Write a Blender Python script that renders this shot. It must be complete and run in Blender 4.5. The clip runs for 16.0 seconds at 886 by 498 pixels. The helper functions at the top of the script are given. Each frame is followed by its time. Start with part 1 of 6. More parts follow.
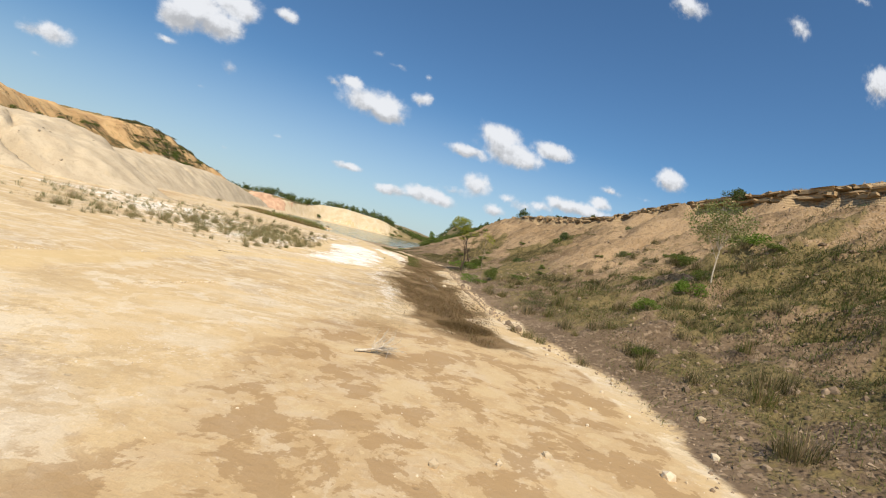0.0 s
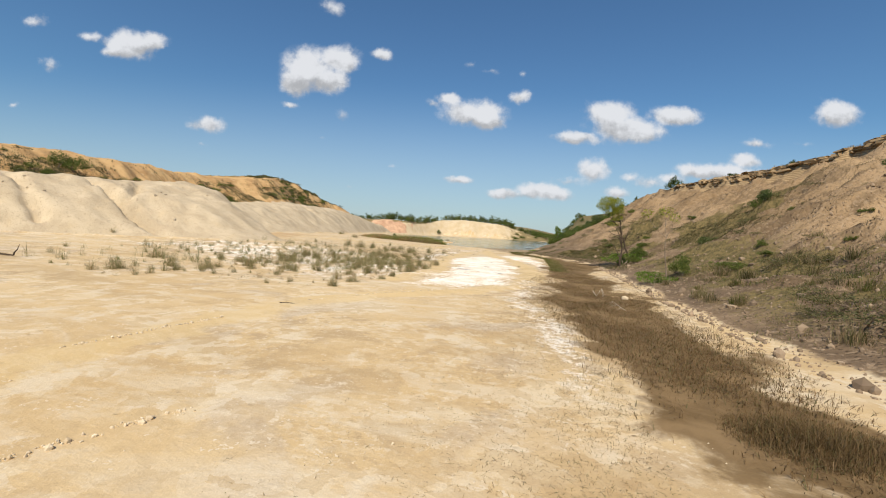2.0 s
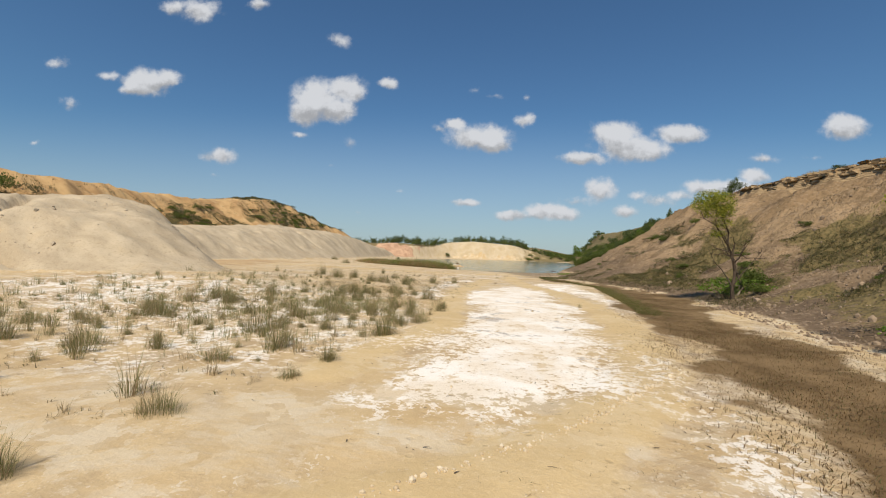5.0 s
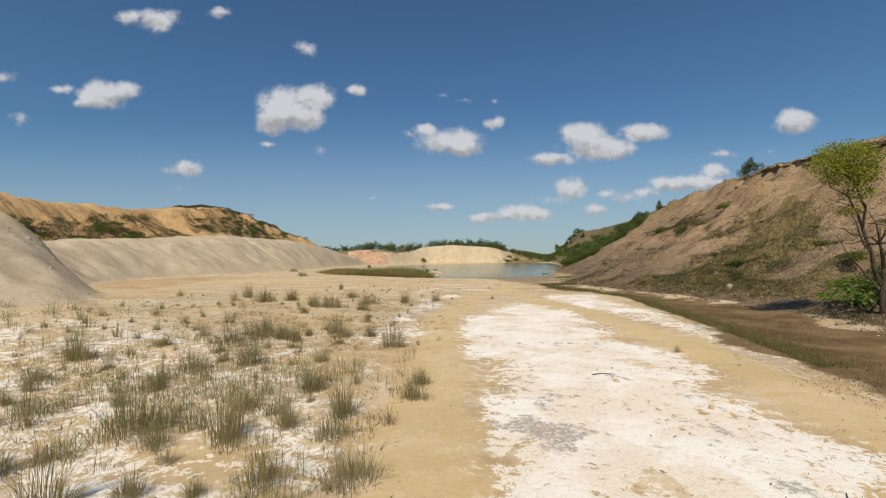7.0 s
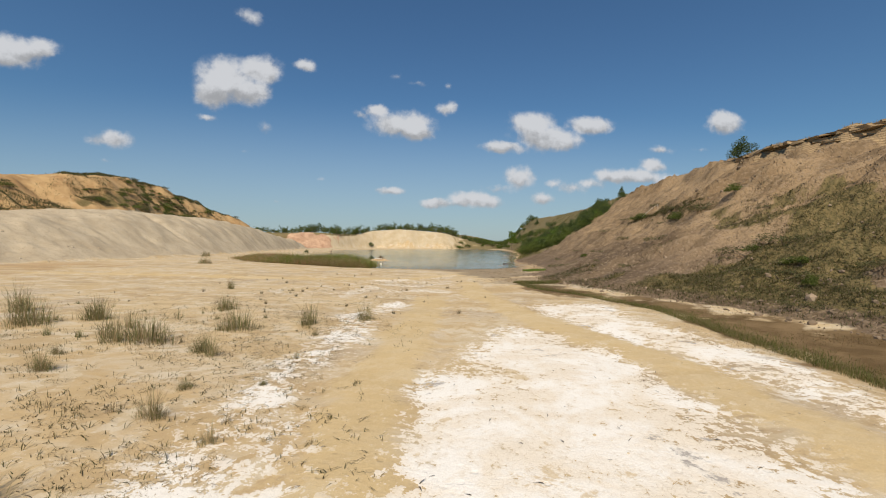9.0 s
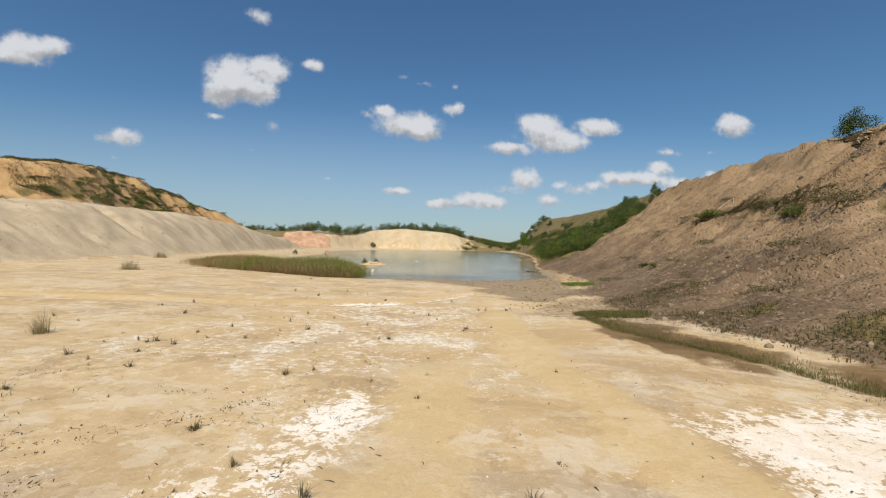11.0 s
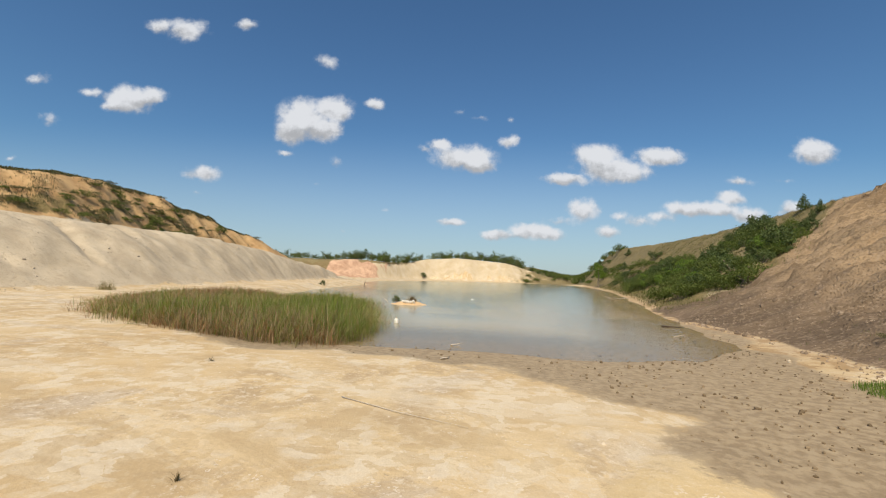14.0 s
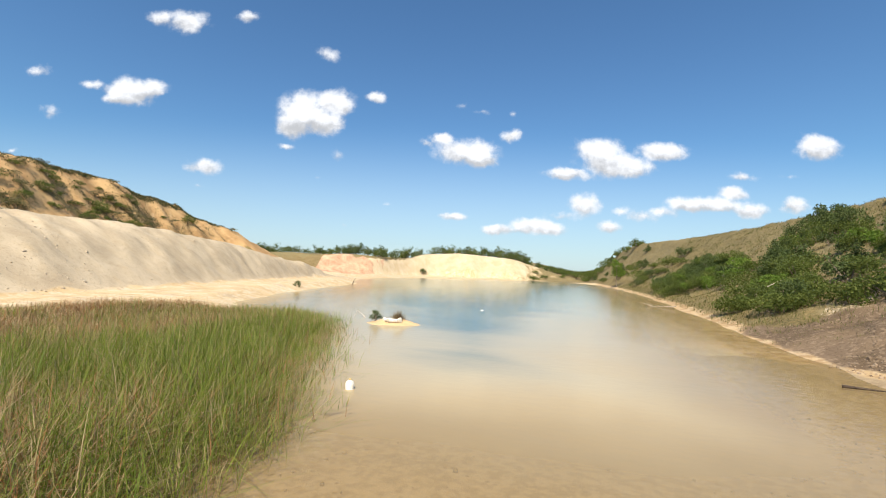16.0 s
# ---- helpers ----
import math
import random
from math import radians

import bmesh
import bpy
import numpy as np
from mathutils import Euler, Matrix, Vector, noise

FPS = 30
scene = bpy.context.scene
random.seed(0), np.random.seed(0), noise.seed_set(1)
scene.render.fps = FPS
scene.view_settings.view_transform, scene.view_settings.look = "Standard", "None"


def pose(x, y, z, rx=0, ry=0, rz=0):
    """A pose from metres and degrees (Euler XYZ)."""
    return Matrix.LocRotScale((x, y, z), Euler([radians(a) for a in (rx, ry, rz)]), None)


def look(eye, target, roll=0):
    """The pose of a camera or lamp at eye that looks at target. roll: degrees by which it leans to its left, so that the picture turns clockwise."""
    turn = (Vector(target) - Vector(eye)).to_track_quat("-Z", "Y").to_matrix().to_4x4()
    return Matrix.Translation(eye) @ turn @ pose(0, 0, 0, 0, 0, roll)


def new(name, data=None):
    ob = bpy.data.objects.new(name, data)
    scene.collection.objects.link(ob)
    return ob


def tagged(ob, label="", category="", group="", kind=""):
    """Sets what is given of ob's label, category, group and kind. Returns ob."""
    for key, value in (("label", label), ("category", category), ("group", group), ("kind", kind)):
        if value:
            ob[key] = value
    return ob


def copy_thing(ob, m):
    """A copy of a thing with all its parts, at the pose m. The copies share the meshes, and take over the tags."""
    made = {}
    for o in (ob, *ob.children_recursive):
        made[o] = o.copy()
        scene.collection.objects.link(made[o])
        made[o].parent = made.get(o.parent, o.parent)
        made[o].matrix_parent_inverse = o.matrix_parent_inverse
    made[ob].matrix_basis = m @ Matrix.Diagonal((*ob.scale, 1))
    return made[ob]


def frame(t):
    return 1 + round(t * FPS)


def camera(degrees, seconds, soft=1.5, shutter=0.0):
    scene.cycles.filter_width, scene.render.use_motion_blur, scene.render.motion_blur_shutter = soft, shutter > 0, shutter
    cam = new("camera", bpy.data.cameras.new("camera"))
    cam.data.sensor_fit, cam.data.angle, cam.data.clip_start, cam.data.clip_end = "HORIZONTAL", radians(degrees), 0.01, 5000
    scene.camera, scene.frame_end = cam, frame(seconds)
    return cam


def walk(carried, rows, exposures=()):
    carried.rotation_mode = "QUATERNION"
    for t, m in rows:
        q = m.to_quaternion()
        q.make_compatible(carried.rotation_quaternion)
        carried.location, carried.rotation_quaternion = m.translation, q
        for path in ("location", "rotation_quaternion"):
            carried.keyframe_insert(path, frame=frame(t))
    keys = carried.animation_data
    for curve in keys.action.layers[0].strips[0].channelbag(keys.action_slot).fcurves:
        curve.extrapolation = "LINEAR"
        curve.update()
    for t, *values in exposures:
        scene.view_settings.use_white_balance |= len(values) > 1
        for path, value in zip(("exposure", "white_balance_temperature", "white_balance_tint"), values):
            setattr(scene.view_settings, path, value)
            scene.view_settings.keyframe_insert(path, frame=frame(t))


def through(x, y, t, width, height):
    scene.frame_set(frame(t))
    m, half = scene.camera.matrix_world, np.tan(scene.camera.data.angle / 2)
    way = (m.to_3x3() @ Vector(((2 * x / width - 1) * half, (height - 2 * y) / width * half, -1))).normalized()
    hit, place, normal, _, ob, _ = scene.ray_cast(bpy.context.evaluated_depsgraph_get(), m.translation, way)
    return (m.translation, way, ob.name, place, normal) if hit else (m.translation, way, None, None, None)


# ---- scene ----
cam = camera(91.2, 16.0, soft=1.1)
PATH = [
    (0, (0.056, -1.635, 2.691), (0.033, 0.365, 2.668), 13.4),
    (0.5, (-0.258, 0.612, 2.607), (-0.516, 2.595, 2.567), 7.8),
    (1, (-0.769, 2.753, 2.537), (-1.156, 4.715, 2.478), 2.7),
    (1.5, (-1.3, 4.912, 2.5), (-1.808, 6.845, 2.427), 3.1),
    (2, (-1.899, 7.126, 2.422), (-2.472, 9.04, 2.339), 3.2),
    (2.5, (-2.619, 9.32, 2.338), (-3.184, 11.238, 2.291), 0.6),
    (3, (-3.337, 11.499, 2.308), (-3.904, 13.417, 2.301), 0.7),
    (3.5, (-3.967, 13.702, 2.266), (-4.547, 15.616, 2.276), 0.8),
    (3.7, (-4.179, 14.468, 2.226), (-4.769, 16.378, 2.255), 0.9),
    (5.8, (-6.769, 23.29, 2.25), (-7.397, 25.189, 2.269), 2.1),
    (6, (-7.054, 24.206, 2.255), (-7.685, 26.104, 2.278), 2.1),
    (6.5, (-7.813, 26.573, 2.282), (-8.433, 28.474, 2.328), 1.8),
    (7, (-8.619, 28.927, 2.331), (-9.129, 30.86, 2.375), -0.8),
    (7.5, (-9.427, 31.233, 2.384), (-9.752, 33.206, 2.419), -5.0),
    (8, (-9.963, 33.632, 2.457), (-10.238, 35.613, 2.478), -4.2),
    (8.5, (-10.338, 36.036, 2.443), (-10.62, 38.016, 2.443), -2.1),
    (9, (-10.632, 38.33, 2.483), (-10.917, 40.309, 2.457), 0.4),
    (9.2, (-10.779, 39.286, 2.468), (-11.065, 41.265, 2.443), 1.8),
    (11.3, (-12.817, 50.921, 2.62), (-13.128, 52.897, 2.597), 1.0),
    (11.5, (-13.016, 52.107, 2.625), (-13.337, 54.081, 2.602), 1.2),
    (12, (-13.574, 55.171, 2.571), (-13.935, 57.138, 2.57), 1.4),
    (12.5, (-14.205, 58.145, 2.561), (-14.653, 60.094, 2.586), 2.8),
    (13, (-14.889, 61.02, 2.581), (-15.406, 62.952, 2.639), 3.2),
    (13.5, (-15.588, 63.67, 2.626), (-16.131, 65.593, 2.721), 2.6),
    (14, (-16.391, 66.357, 2.63), (-16.946, 68.275, 2.742), 1.9),
    (14.5, (-17.368, 69.261, 2.762), (-17.919, 71.18, 2.879), 1.9),
    (15, (-18.227, 72.124, 2.915), (-18.787, 74.041, 3.024), 1.8),
    (15.5, (-19.011, 74.972, 3.094), (-19.571, 76.89, 3.181), 2.3),
    (16, (-19.654, 77.742, 3.287), (-20.214, 79.661, 3.373), 2.2),
]
LIGHTNESS = [(0.0, 0.28), (1.0, 0.30), (2.0, 0.15), (3.5, 0.09), (6.5, -0.20), (9.0, -0.16), (11.5, 0.0), (12.5, 0.06), (14.5, 0.15), (15.0, 0.32), (15.5, 0.48), (16.0, 0.60)]
walk(cam, [(t, look(eye, target, roll)) for t, eye, target, roll in PATH], LIGHTNESS)

# ---- daylight ----
SUN = Vector((0.08, -1.0, 1.25)).normalized()
lamp = new("sun", bpy.data.lights.new("sun", "SUN"))
lamp.data.energy, lamp.data.angle, lamp.data.color = 5.0, radians(0.6), (1.0, 0.885, 0.715)
lamp.matrix_world = look((0, 0, 60), Vector((0, 0, 60)) - SUN)


class Tree:
    """A short way to write shader nodes: a call adds a node and returns its first output."""

    def __init__(self, tree):
        self.tree = tree

    def node(self, kind, ins=None, **props):
        n = self.tree.nodes.new(kind)
        if "operation" in props:
            n.operation, n.use_clamp = props["operation"], props.get("use_clamp", False)
        if "vector_op" in props:
            n.operation = props["vector_op"]
        if "attribute_name" in props:
            n.attribute_name = props["attribute_name"]
        if "feature" in props:
            n.feature = props["feature"]
        if "bands_direction" in props:
            n.bands_direction = props["bands_direction"]
        if "interpolation_type" in props:
            n.interpolation_type = props["interpolation_type"]
        if "data_type" in props:
            n.data_type, n.blend_type = props["data_type"], props["blend_type"]
        for key, value in (ins or {}).items():
            if isinstance(value, bpy.types.NodeSocket):
                self.tree.links.new(value, n.inputs[key])
            else:
                n.inputs[key].default_value = value
        return n

    def math(self, op, a, b=0.0, c=0.0, clamp=False):
        return self.node("ShaderNodeMath", {0: a, 1: b, 2: c}, operation=op, use_clamp=clamp).outputs[0]

    def vec(self, op, a, b=(0, 0, 0), c=(0, 0, 0)):
        return self.node("ShaderNodeVectorMath", {0: a, 1: b, 2: c}, vector_op=op).outputs

    def noise(self, at, scale, detail=4.0, rough=0.55, warp=0.0):
        return self.node("ShaderNodeTexNoise", {"Vector": at, "Scale": scale, "Detail": detail, "Roughness": rough, "Distortion": warp}).outputs["Fac"]

    def ramp(self, v, a, b, lo=0.0, hi=1.0):
        """v from a..b to lo..hi, eased and held."""
        return self.node("ShaderNodeMapRange", {"Value": v, "From Min": a, "From Max": b, "To Min": lo, "To Max": hi}, interpolation_type="SMOOTHSTEP").outputs[0]

    def mix(self, f, a, b, how="MIX"):
        n = self.node("ShaderNodeMix", {0: f, 6: a, 7: b}, data_type="RGBA", blend_type=how)
        return n.outputs[2]


world = bpy.data.worlds.new("sky")
scene.world = world
world.use_nodes = True
world.node_tree.nodes.clear()
w = Tree(world.node_tree)
sky = w.node("ShaderNodeTexSky")
sky.sky_type, sky.sun_disc, sky.sun_elevation, sky.sun_rotation = "NISHITA", False, math.asin(SUN.z), math.atan2(SUN.x, SUN.y)
sky.altitude, sky.air_density, sky.dust_density, sky.ozone_density = 200.0, 1.2, 0.3, 2.0
way = w.node("ShaderNodeTexCoord").outputs["Generated"]
AHEAD = radians(17)
ahead = w.math("MAXIMUM", w.vec("DOT_PRODUCT", way, (-math.sin(AHEAD), math.cos(AHEAD), 0))[1], 0.02)
across = w.math("DIVIDE", w.vec("DOT_PRODUCT", way, (math.cos(AHEAD), math.sin(AHEAD), 0))[1], ahead)
rise = w.math("DIVIDE", w.vec("DOT_PRODUCT", way, (0, 0, 1))[1], ahead)
plan = w.node("ShaderNodeCombineXYZ", {0: across, 1: rise}).outputs[0]
curl = w.node("ShaderNodeTexNoise", {"Vector": plan, "Scale": 16.0, "Detail": 5.0, "Roughness": 0.6}).outputs["Color"]
warped = w.vec("MULTIPLY_ADD", w.vec("SUBTRACT", curl, (0.5, 0.5, 0.5))[0], (0.034, 0.028, 0), plan)[0]
warped_up = w.node("ShaderNodeSeparateXYZ", {0: warped}).outputs[1]
field, topside = None, None


def puff(u, v, wide, tall, dense):
    """One puff of cloud: where it stands in the sky, its half width and height, and how thick it is."""
    global field, topside
    near = w.vec("LENGTH", w.vec("MULTIPLY_ADD", warped, (1 / wide, 1 / tall, 0), (-u / wide, -v / tall, 0))[0])[1]
    one = w.math("MULTIPLY_ADD", near, -dense, dense * 1.32)
    height_in = w.math("MULTIPLY", w.math("MULTIPLY_ADD", warped_up, 1 / tall, -v / tall), w.math("MAXIMUM", one, 0.0))
    field = one if field is None else w.math("SMOOTH_MAX", field, one, 0.25)
    topside = height_in if topside is None else w.math("ADD", topside, height_in)


puff(-0.256, 0.374, 0.050, 0.034, 1.0)
puff(-0.321, 0.351, 0.068, 0.047, 1.0)
puff(-0.349, 0.319, 0.042, 0.034, 1.0)
puff(-0.275, 0.326, 0.055, 0.031, 1.0)
puff(-0.358, 0.267, 0.020, 0.008, 0.6)
puff(-0.154, 0.389, 0.027, 0.017, 0.9)
puff(0.059, 0.271, 0.076, 0.035, 1.0)
puff(-0.000, 0.300, 0.033, 0.017, 0.8)
puff(0.092, 0.255, 0.042, 0.018, 1.0)
puff(-0.035, 0.288, 0.026, 0.012, 0.5)
puff(0.163, 0.315, 0.027, 0.017, 0.8)
puff(0.090, 0.366, 0.031, 0.008, 0.35)
puff(0.165, 0.368, 0.010, 0.009, 0.35)
puff(0.372, 0.286, 0.065, 0.034, 1.0)
puff(0.412, 0.254, 0.094, 0.034, 1.0)
puff(0.516, 0.294, 0.065, 0.026, 1.0)
puff(0.294, 0.228, 0.059, 0.016, 0.9)
puff(0.889, 0.317, 0.055, 0.033, 1.0)
puff(-0.546, 0.212, 0.047, 0.020, 0.85)
puff(-0.725, 0.380, 0.065, 0.035, 1.0)
puff(-0.679, 0.388, 0.039, 0.025, 1.0)
puff(-0.809, 0.392, 0.032, 0.014, 0.55)
puff(-0.763, 0.360, 0.039, 0.013, 0.7)
puff(-0.940, 0.420, 0.036, 0.017, 0.5)
puff(-0.905, 0.326, 0.029, 0.020, 0.5)
puff(-0.604, 0.552, 0.052, 0.031, 0.8)
puff(-0.663, 0.558, 0.034, 0.021, 0.7)
puff(-0.465, 0.569, 0.031, 0.014, 0.7)
puff(-0.271, 0.492, 0.033, 0.021, 0.5)
puff(-0.241, 0.251, 0.013, 0.017, 0.4)
puff(0.032, 0.120, 0.034, 0.010, 0.8)
puff(0.139, 0.093, 0.047, 0.014, 0.9)
puff(0.231, 0.103, 0.073, 0.021, 1.0)
puff(0.341, 0.161, 0.042, 0.027, 0.85)
puff(0.282, 0.134, 0.052, 0.013, 0.45)
puff(0.394, 0.110, 0.033, 0.018, 0.8)
puff(0.426, 0.149, 0.029, 0.012, 0.55)
puff(0.478, 0.137, 0.052, 0.018, 0.5)
puff(0.582, 0.171, 0.059, 0.020, 0.85)
puff(0.687, 0.201, 0.042, 0.018, 0.85)
puff(0.517, 0.151, 0.052, 0.016, 0.6)
puff(0.713, 0.241, 0.037, 0.013, 0.6)
puff(0.817, 0.246, 0.034, 0.009, 0.35)
puff(-0.122, 0.141, 0.016, 0.007, 0.35)
puff(-0.988, 0.229, 0.017, 0.008, 0.4)
puff(-0.215, 0.093, 0.014, 0.007, 0.35)
puff(-0.558, 0.165, 0.017, 0.008, 0.35)
puff(-0.282, 0.200, 0.013, 0.007, 0.3)
puff(0.813, 0.783, 0.069, 0.035, 0.7)
puff(1.209, 0.870, 0.055, 0.032, 0.6)
puff(1.595, 0.826, 0.075, 0.063, 0.9)
puff(1.427, 1.037, 0.063, 0.015, 0.45)
puff(0.835, 0.175, 0.038, 0.023, 0.9)
puff(0.651, 0.173, 0.080, 0.021, 0.85)
puff(0.724, 0.162, 0.045, 0.021, 0.85)
puff(0.048, 0.377, 0.032, 0.011, 0.3)
billow = w.noise(plan, 26.0, 6.0, 0.62)
toward = w.vec("ADD", plan, (-0.012, 0.02, 0))[0]
lit = w.math("SUBTRACT", billow, w.noise(toward, 26.0, 6.0, 0.62))
cover = w.ramp(w.math("MULTIPLY_ADD", w.math("SUBTRACT", billow, 0.5), 1.25, field), 0.14, 0.80)
cover = w.math("MULTIPLY", cover, w.ramp(field, 0.0, 0.55, 0.3, 0.97))
gleam = w.ramp(w.math("ADD", w.math("MULTIPLY_ADD", lit, 1.5, w.math("MULTIPLY", field, 0.3)), topside), -0.45, 0.45, 0.60, 1.04)
white = w.vec("SCALE", (10.2, 10.4, 10.8))
w.tree.links.new(gleam, white[0].node.inputs["Scale"])
haze = w.ramp(rise, 0.0, 0.34, 0.58, 0.0)
blue = w.mix(1.0, sky.outputs[0], (0.72, 1.05, 1.30, 1), "MULTIPLY")
air = w.mix(haze, blue, (6.6, 7.8, 9.0, 1))
both = w.mix(cover, air, white[0])
back = w.node("ShaderNodeBackground", {"Color": both, "Strength": 0.066})
w.tree.links.new(back.outputs[0], w.node("ShaderNodeOutputWorld").inputs[0])

# ---- materials ----
def material(name, rough=0.9, spec=0.2):
    m = bpy.data.materials.new(name)
    m.use_nodes = True
    n = Tree(m.node_tree)
    shader = m.node_tree.nodes["Principled BSDF"]
    shader.inputs["Roughness"].default_value = rough
    shader.inputs["Specular IOR Level"].default_value = spec
    return m, n, shader


def link(n, a, shader, key):
    n.tree.links.new(a, shader.inputs[key])


def rgb(r, g, b):
    return (r, g, b, 1.0)


def ground_material():
    m, n, shader = material("ground", 0.95, 0.12)
    at = n.node("ShaderNodeTexCoord").outputs["Object"]
    flat = n.vec("MULTIPLY", at, (1, 1, 0.35))[0]
    masks = {}
    for name, keys in (("cover_a", ("salt", "strip", "mud", "damp")), ("cover_b", ("gravel", "clay", "cliff", "green")), ("cover_c", ("pink", "pale", "strata", "track"))):
        a = n.node("ShaderNodeAttribute", attribute_name=name)
        s = n.node("ShaderNodeSeparateColor", {0: a.outputs["Color"]})
        for i, key in enumerate(keys):
            masks[key] = s.outputs[i] if i < 3 else a.outputs["Alpha"]
    big = n.noise(flat, 0.12, 5.0, 0.6)
    mid = n.noise(flat, 0.7, 6.0, 0.62, 0.4)
    small = n.noise(flat, 4.5, 6.0, 0.65)
    grain = n.noise(flat, 38.0, 4.0, 0.7)
    flake = n.node("ShaderNodeTexVoronoi", {"Vector": n.vec("ADD", flat, n.vec("SCALE", n.node("ShaderNodeTexNoise", {"Vector": flat, "Scale": 2.5, "Detail": 3.0}).outputs["Color"])[0])[0], "Scale": 5.5}, feature="DISTANCE_TO_EDGE").outputs["Distance"]

    def edge(key, amount=0.8, by=None, lo=0.38, hi=0.62):
        return n.ramp(n.math("MULTIPLY_ADD", n.math("SUBTRACT", by or mid, 0.5), amount, masks[key]), lo, hi)

    # bare flat: tan silt with pale, yellow and damp patches
    speck = n.noise(flat, 14.0, 5.0, 0.7)
    worn = n.ramp(n.noise(flat, 0.21, 4.0, 0.6, 0.6), 0.42, 0.60)
    c = n.mix(n.ramp(big, 0.36, 0.64), rgb(0.53, 0.385, 0.205), rgb(0.61, 0.47, 0.275))
    c = n.mix(n.ramp(mid, 0.53, 0.58, 0.0, 0.65), c, rgb(0.655, 0.55, 0.38))
    c = n.mix(n.math("MULTIPLY", worn, n.ramp(mid, 0.47, 0.42, 0.0, 0.6)), c, rgb(0.37, 0.275, 0.17))
    greyed = n.ramp(n.noise(flat, 0.33, 5.0, 0.64, 0.8), 0.50, 0.60, 0.0, 0.75)
    c = n.mix(n.math("MULTIPLY", greyed, worn), c, n.mix(speck, rgb(0.40, 0.325, 0.235), rgb(0.58, 0.49, 0.375)))
    c = n.mix(n.math("MULTIPLY", n.ramp(small, 0.54, 0.62), n.math("MULTIPLY_ADD", worn, 0.5, 0.12)), c, rgb(0.68, 0.59, 0.44))
    c = n.mix(n.math("MULTIPLY", n.ramp(small, 0.45, 0.37), n.math("MULTIPLY_ADD", worn, 0.45, 0.16)), c, rgb(0.42, 0.31, 0.18))
    c = n.mix(n.math("MULTIPLY", n.ramp(speck, 0.58, 0.63), n.math("MULTIPLY_ADD", worn, 0.34, 0.16)), c, rgb(0.68, 0.595, 0.46))
    c = n.mix(n.math("MULTIPLY", n.ramp(speck, 0.41, 0.34), n.math("MULTIPLY_ADD", worn, 0.36, 0.14)), c, rgb(0.33, 0.24, 0.14))
    flecks = n.node("ShaderNodeTexVoronoi", {"Vector": n.vec("ADD", flat, n.vec("SCALE", n.node("ShaderNodeTexNoise", {"Vector": flat, "Scale": 9.0, "Detail": 2.0}).outputs["Color"])[0])[0], "Scale": 3.0, "Randomness": 1.0}, feature="F1")
    odd = n.node("ShaderNodeSeparateColor", {0: flecks.outputs["Color"]}).outputs[1]
    c = n.mix(n.math("MULTIPLY", n.ramp(flecks.outputs["Distance"], 0.26, 0.20), n.ramp(odd, 0.74, 0.80, 0.0, 0.6)), c, rgb(0.72, 0.65, 0.52))
    bands = n.noise(n.vec("MULTIPLY", at, (0.35, 1.0, 0))[0], 0.5, 7.0, 0.66, 0.8)
    c = n.mix(n.ramp(bands, 0.52, 0.62, 0.0, 0.55), c, rgb(0.62, 0.53, 0.385))
    c = n.mix(n.ramp(bands, 0.47, 0.38, 0.0, 0.5), c, rgb(0.42, 0.305, 0.165))
    cell = n.node("ShaderNodeTexVoronoi", {"Vector": n.vec("ADD", flat, n.vec("SCALE", n.node("ShaderNodeTexNoise", {"Vector": flat, "Scale": 1.7, "Detail": 4.0}).outputs["Color"])[0])[0], "Scale": 3.2}, feature="F1")
    plate = n.node("ShaderNodeSeparateColor", {0: cell.outputs["Color"]}).outputs[0]
    c = n.mix(n.math("MULTIPLY", n.ramp(plate, 0.55, 0.75), n.ramp(mid, 0.40, 0.60, 0.0, 0.5)), c, rgb(0.64, 0.555, 0.42))
    c = n.mix(n.math("MULTIPLY", n.ramp(plate, 0.40, 0.2), n.ramp(mid, 0.35, 0.55, 0.0, 0.4)), c, rgb(0.45, 0.33, 0.185))
    stain = n.noise(flat, 0.9, 7.0, 0.68, 0.3)
    c = n.mix(n.math("MULTIPLY", edge("damp", 0.5), 0.45), c, rgb(0.42, 0.285, 0.145))
    c = n.mix(n.math("MULTIPLY", edge("damp", 0.5), n.ramp(stain, 0.505, 0.53, 0.0, 0.75)), c, rgb(0.33, 0.215, 0.105))
    c = n.mix(n.math("MULTIPLY", edge("damp", 0.5), n.ramp(stain, 0.44, 0.41, 0.0, 0.6)), c, rgb(0.55, 0.425, 0.25))
    c = n.mix(n.math("MULTIPLY", edge("track", 0.5, small), 0.6), c, n.mix(speck, rgb(0.55, 0.40, 0.19), rgb(0.68, 0.53, 0.295)))
    c = n.mix(n.math("MULTIPLY", edge("mud", 0.9, small, 0.36, 0.64), 0.97), c, n.mix(n.ramp(small, 0.4, 0.6), n.mix(speck, rgb(0.225, 0.165, 0.095), rgb(0.31, 0.235, 0.145)), rgb(0.375, 0.29, 0.18)))
    pock = n.node("ShaderNodeTexVoronoi", {"Vector": flat, "Scale": 3.4, "Randomness": 1.0}, feature="F1").outputs["Distance"]
    pits = n.math("MULTIPLY", n.ramp(pock, 0.20, 0.10), n.ramp(n.noise(flat, 0.45, 3.0), 0.48, 0.62))
    c = n.mix(n.math("MULTIPLY", pits, n.math("MULTIPLY_ADD", masks["mud"], 0.65, 0.15)), c, rgb(0.17, 0.12, 0.065))
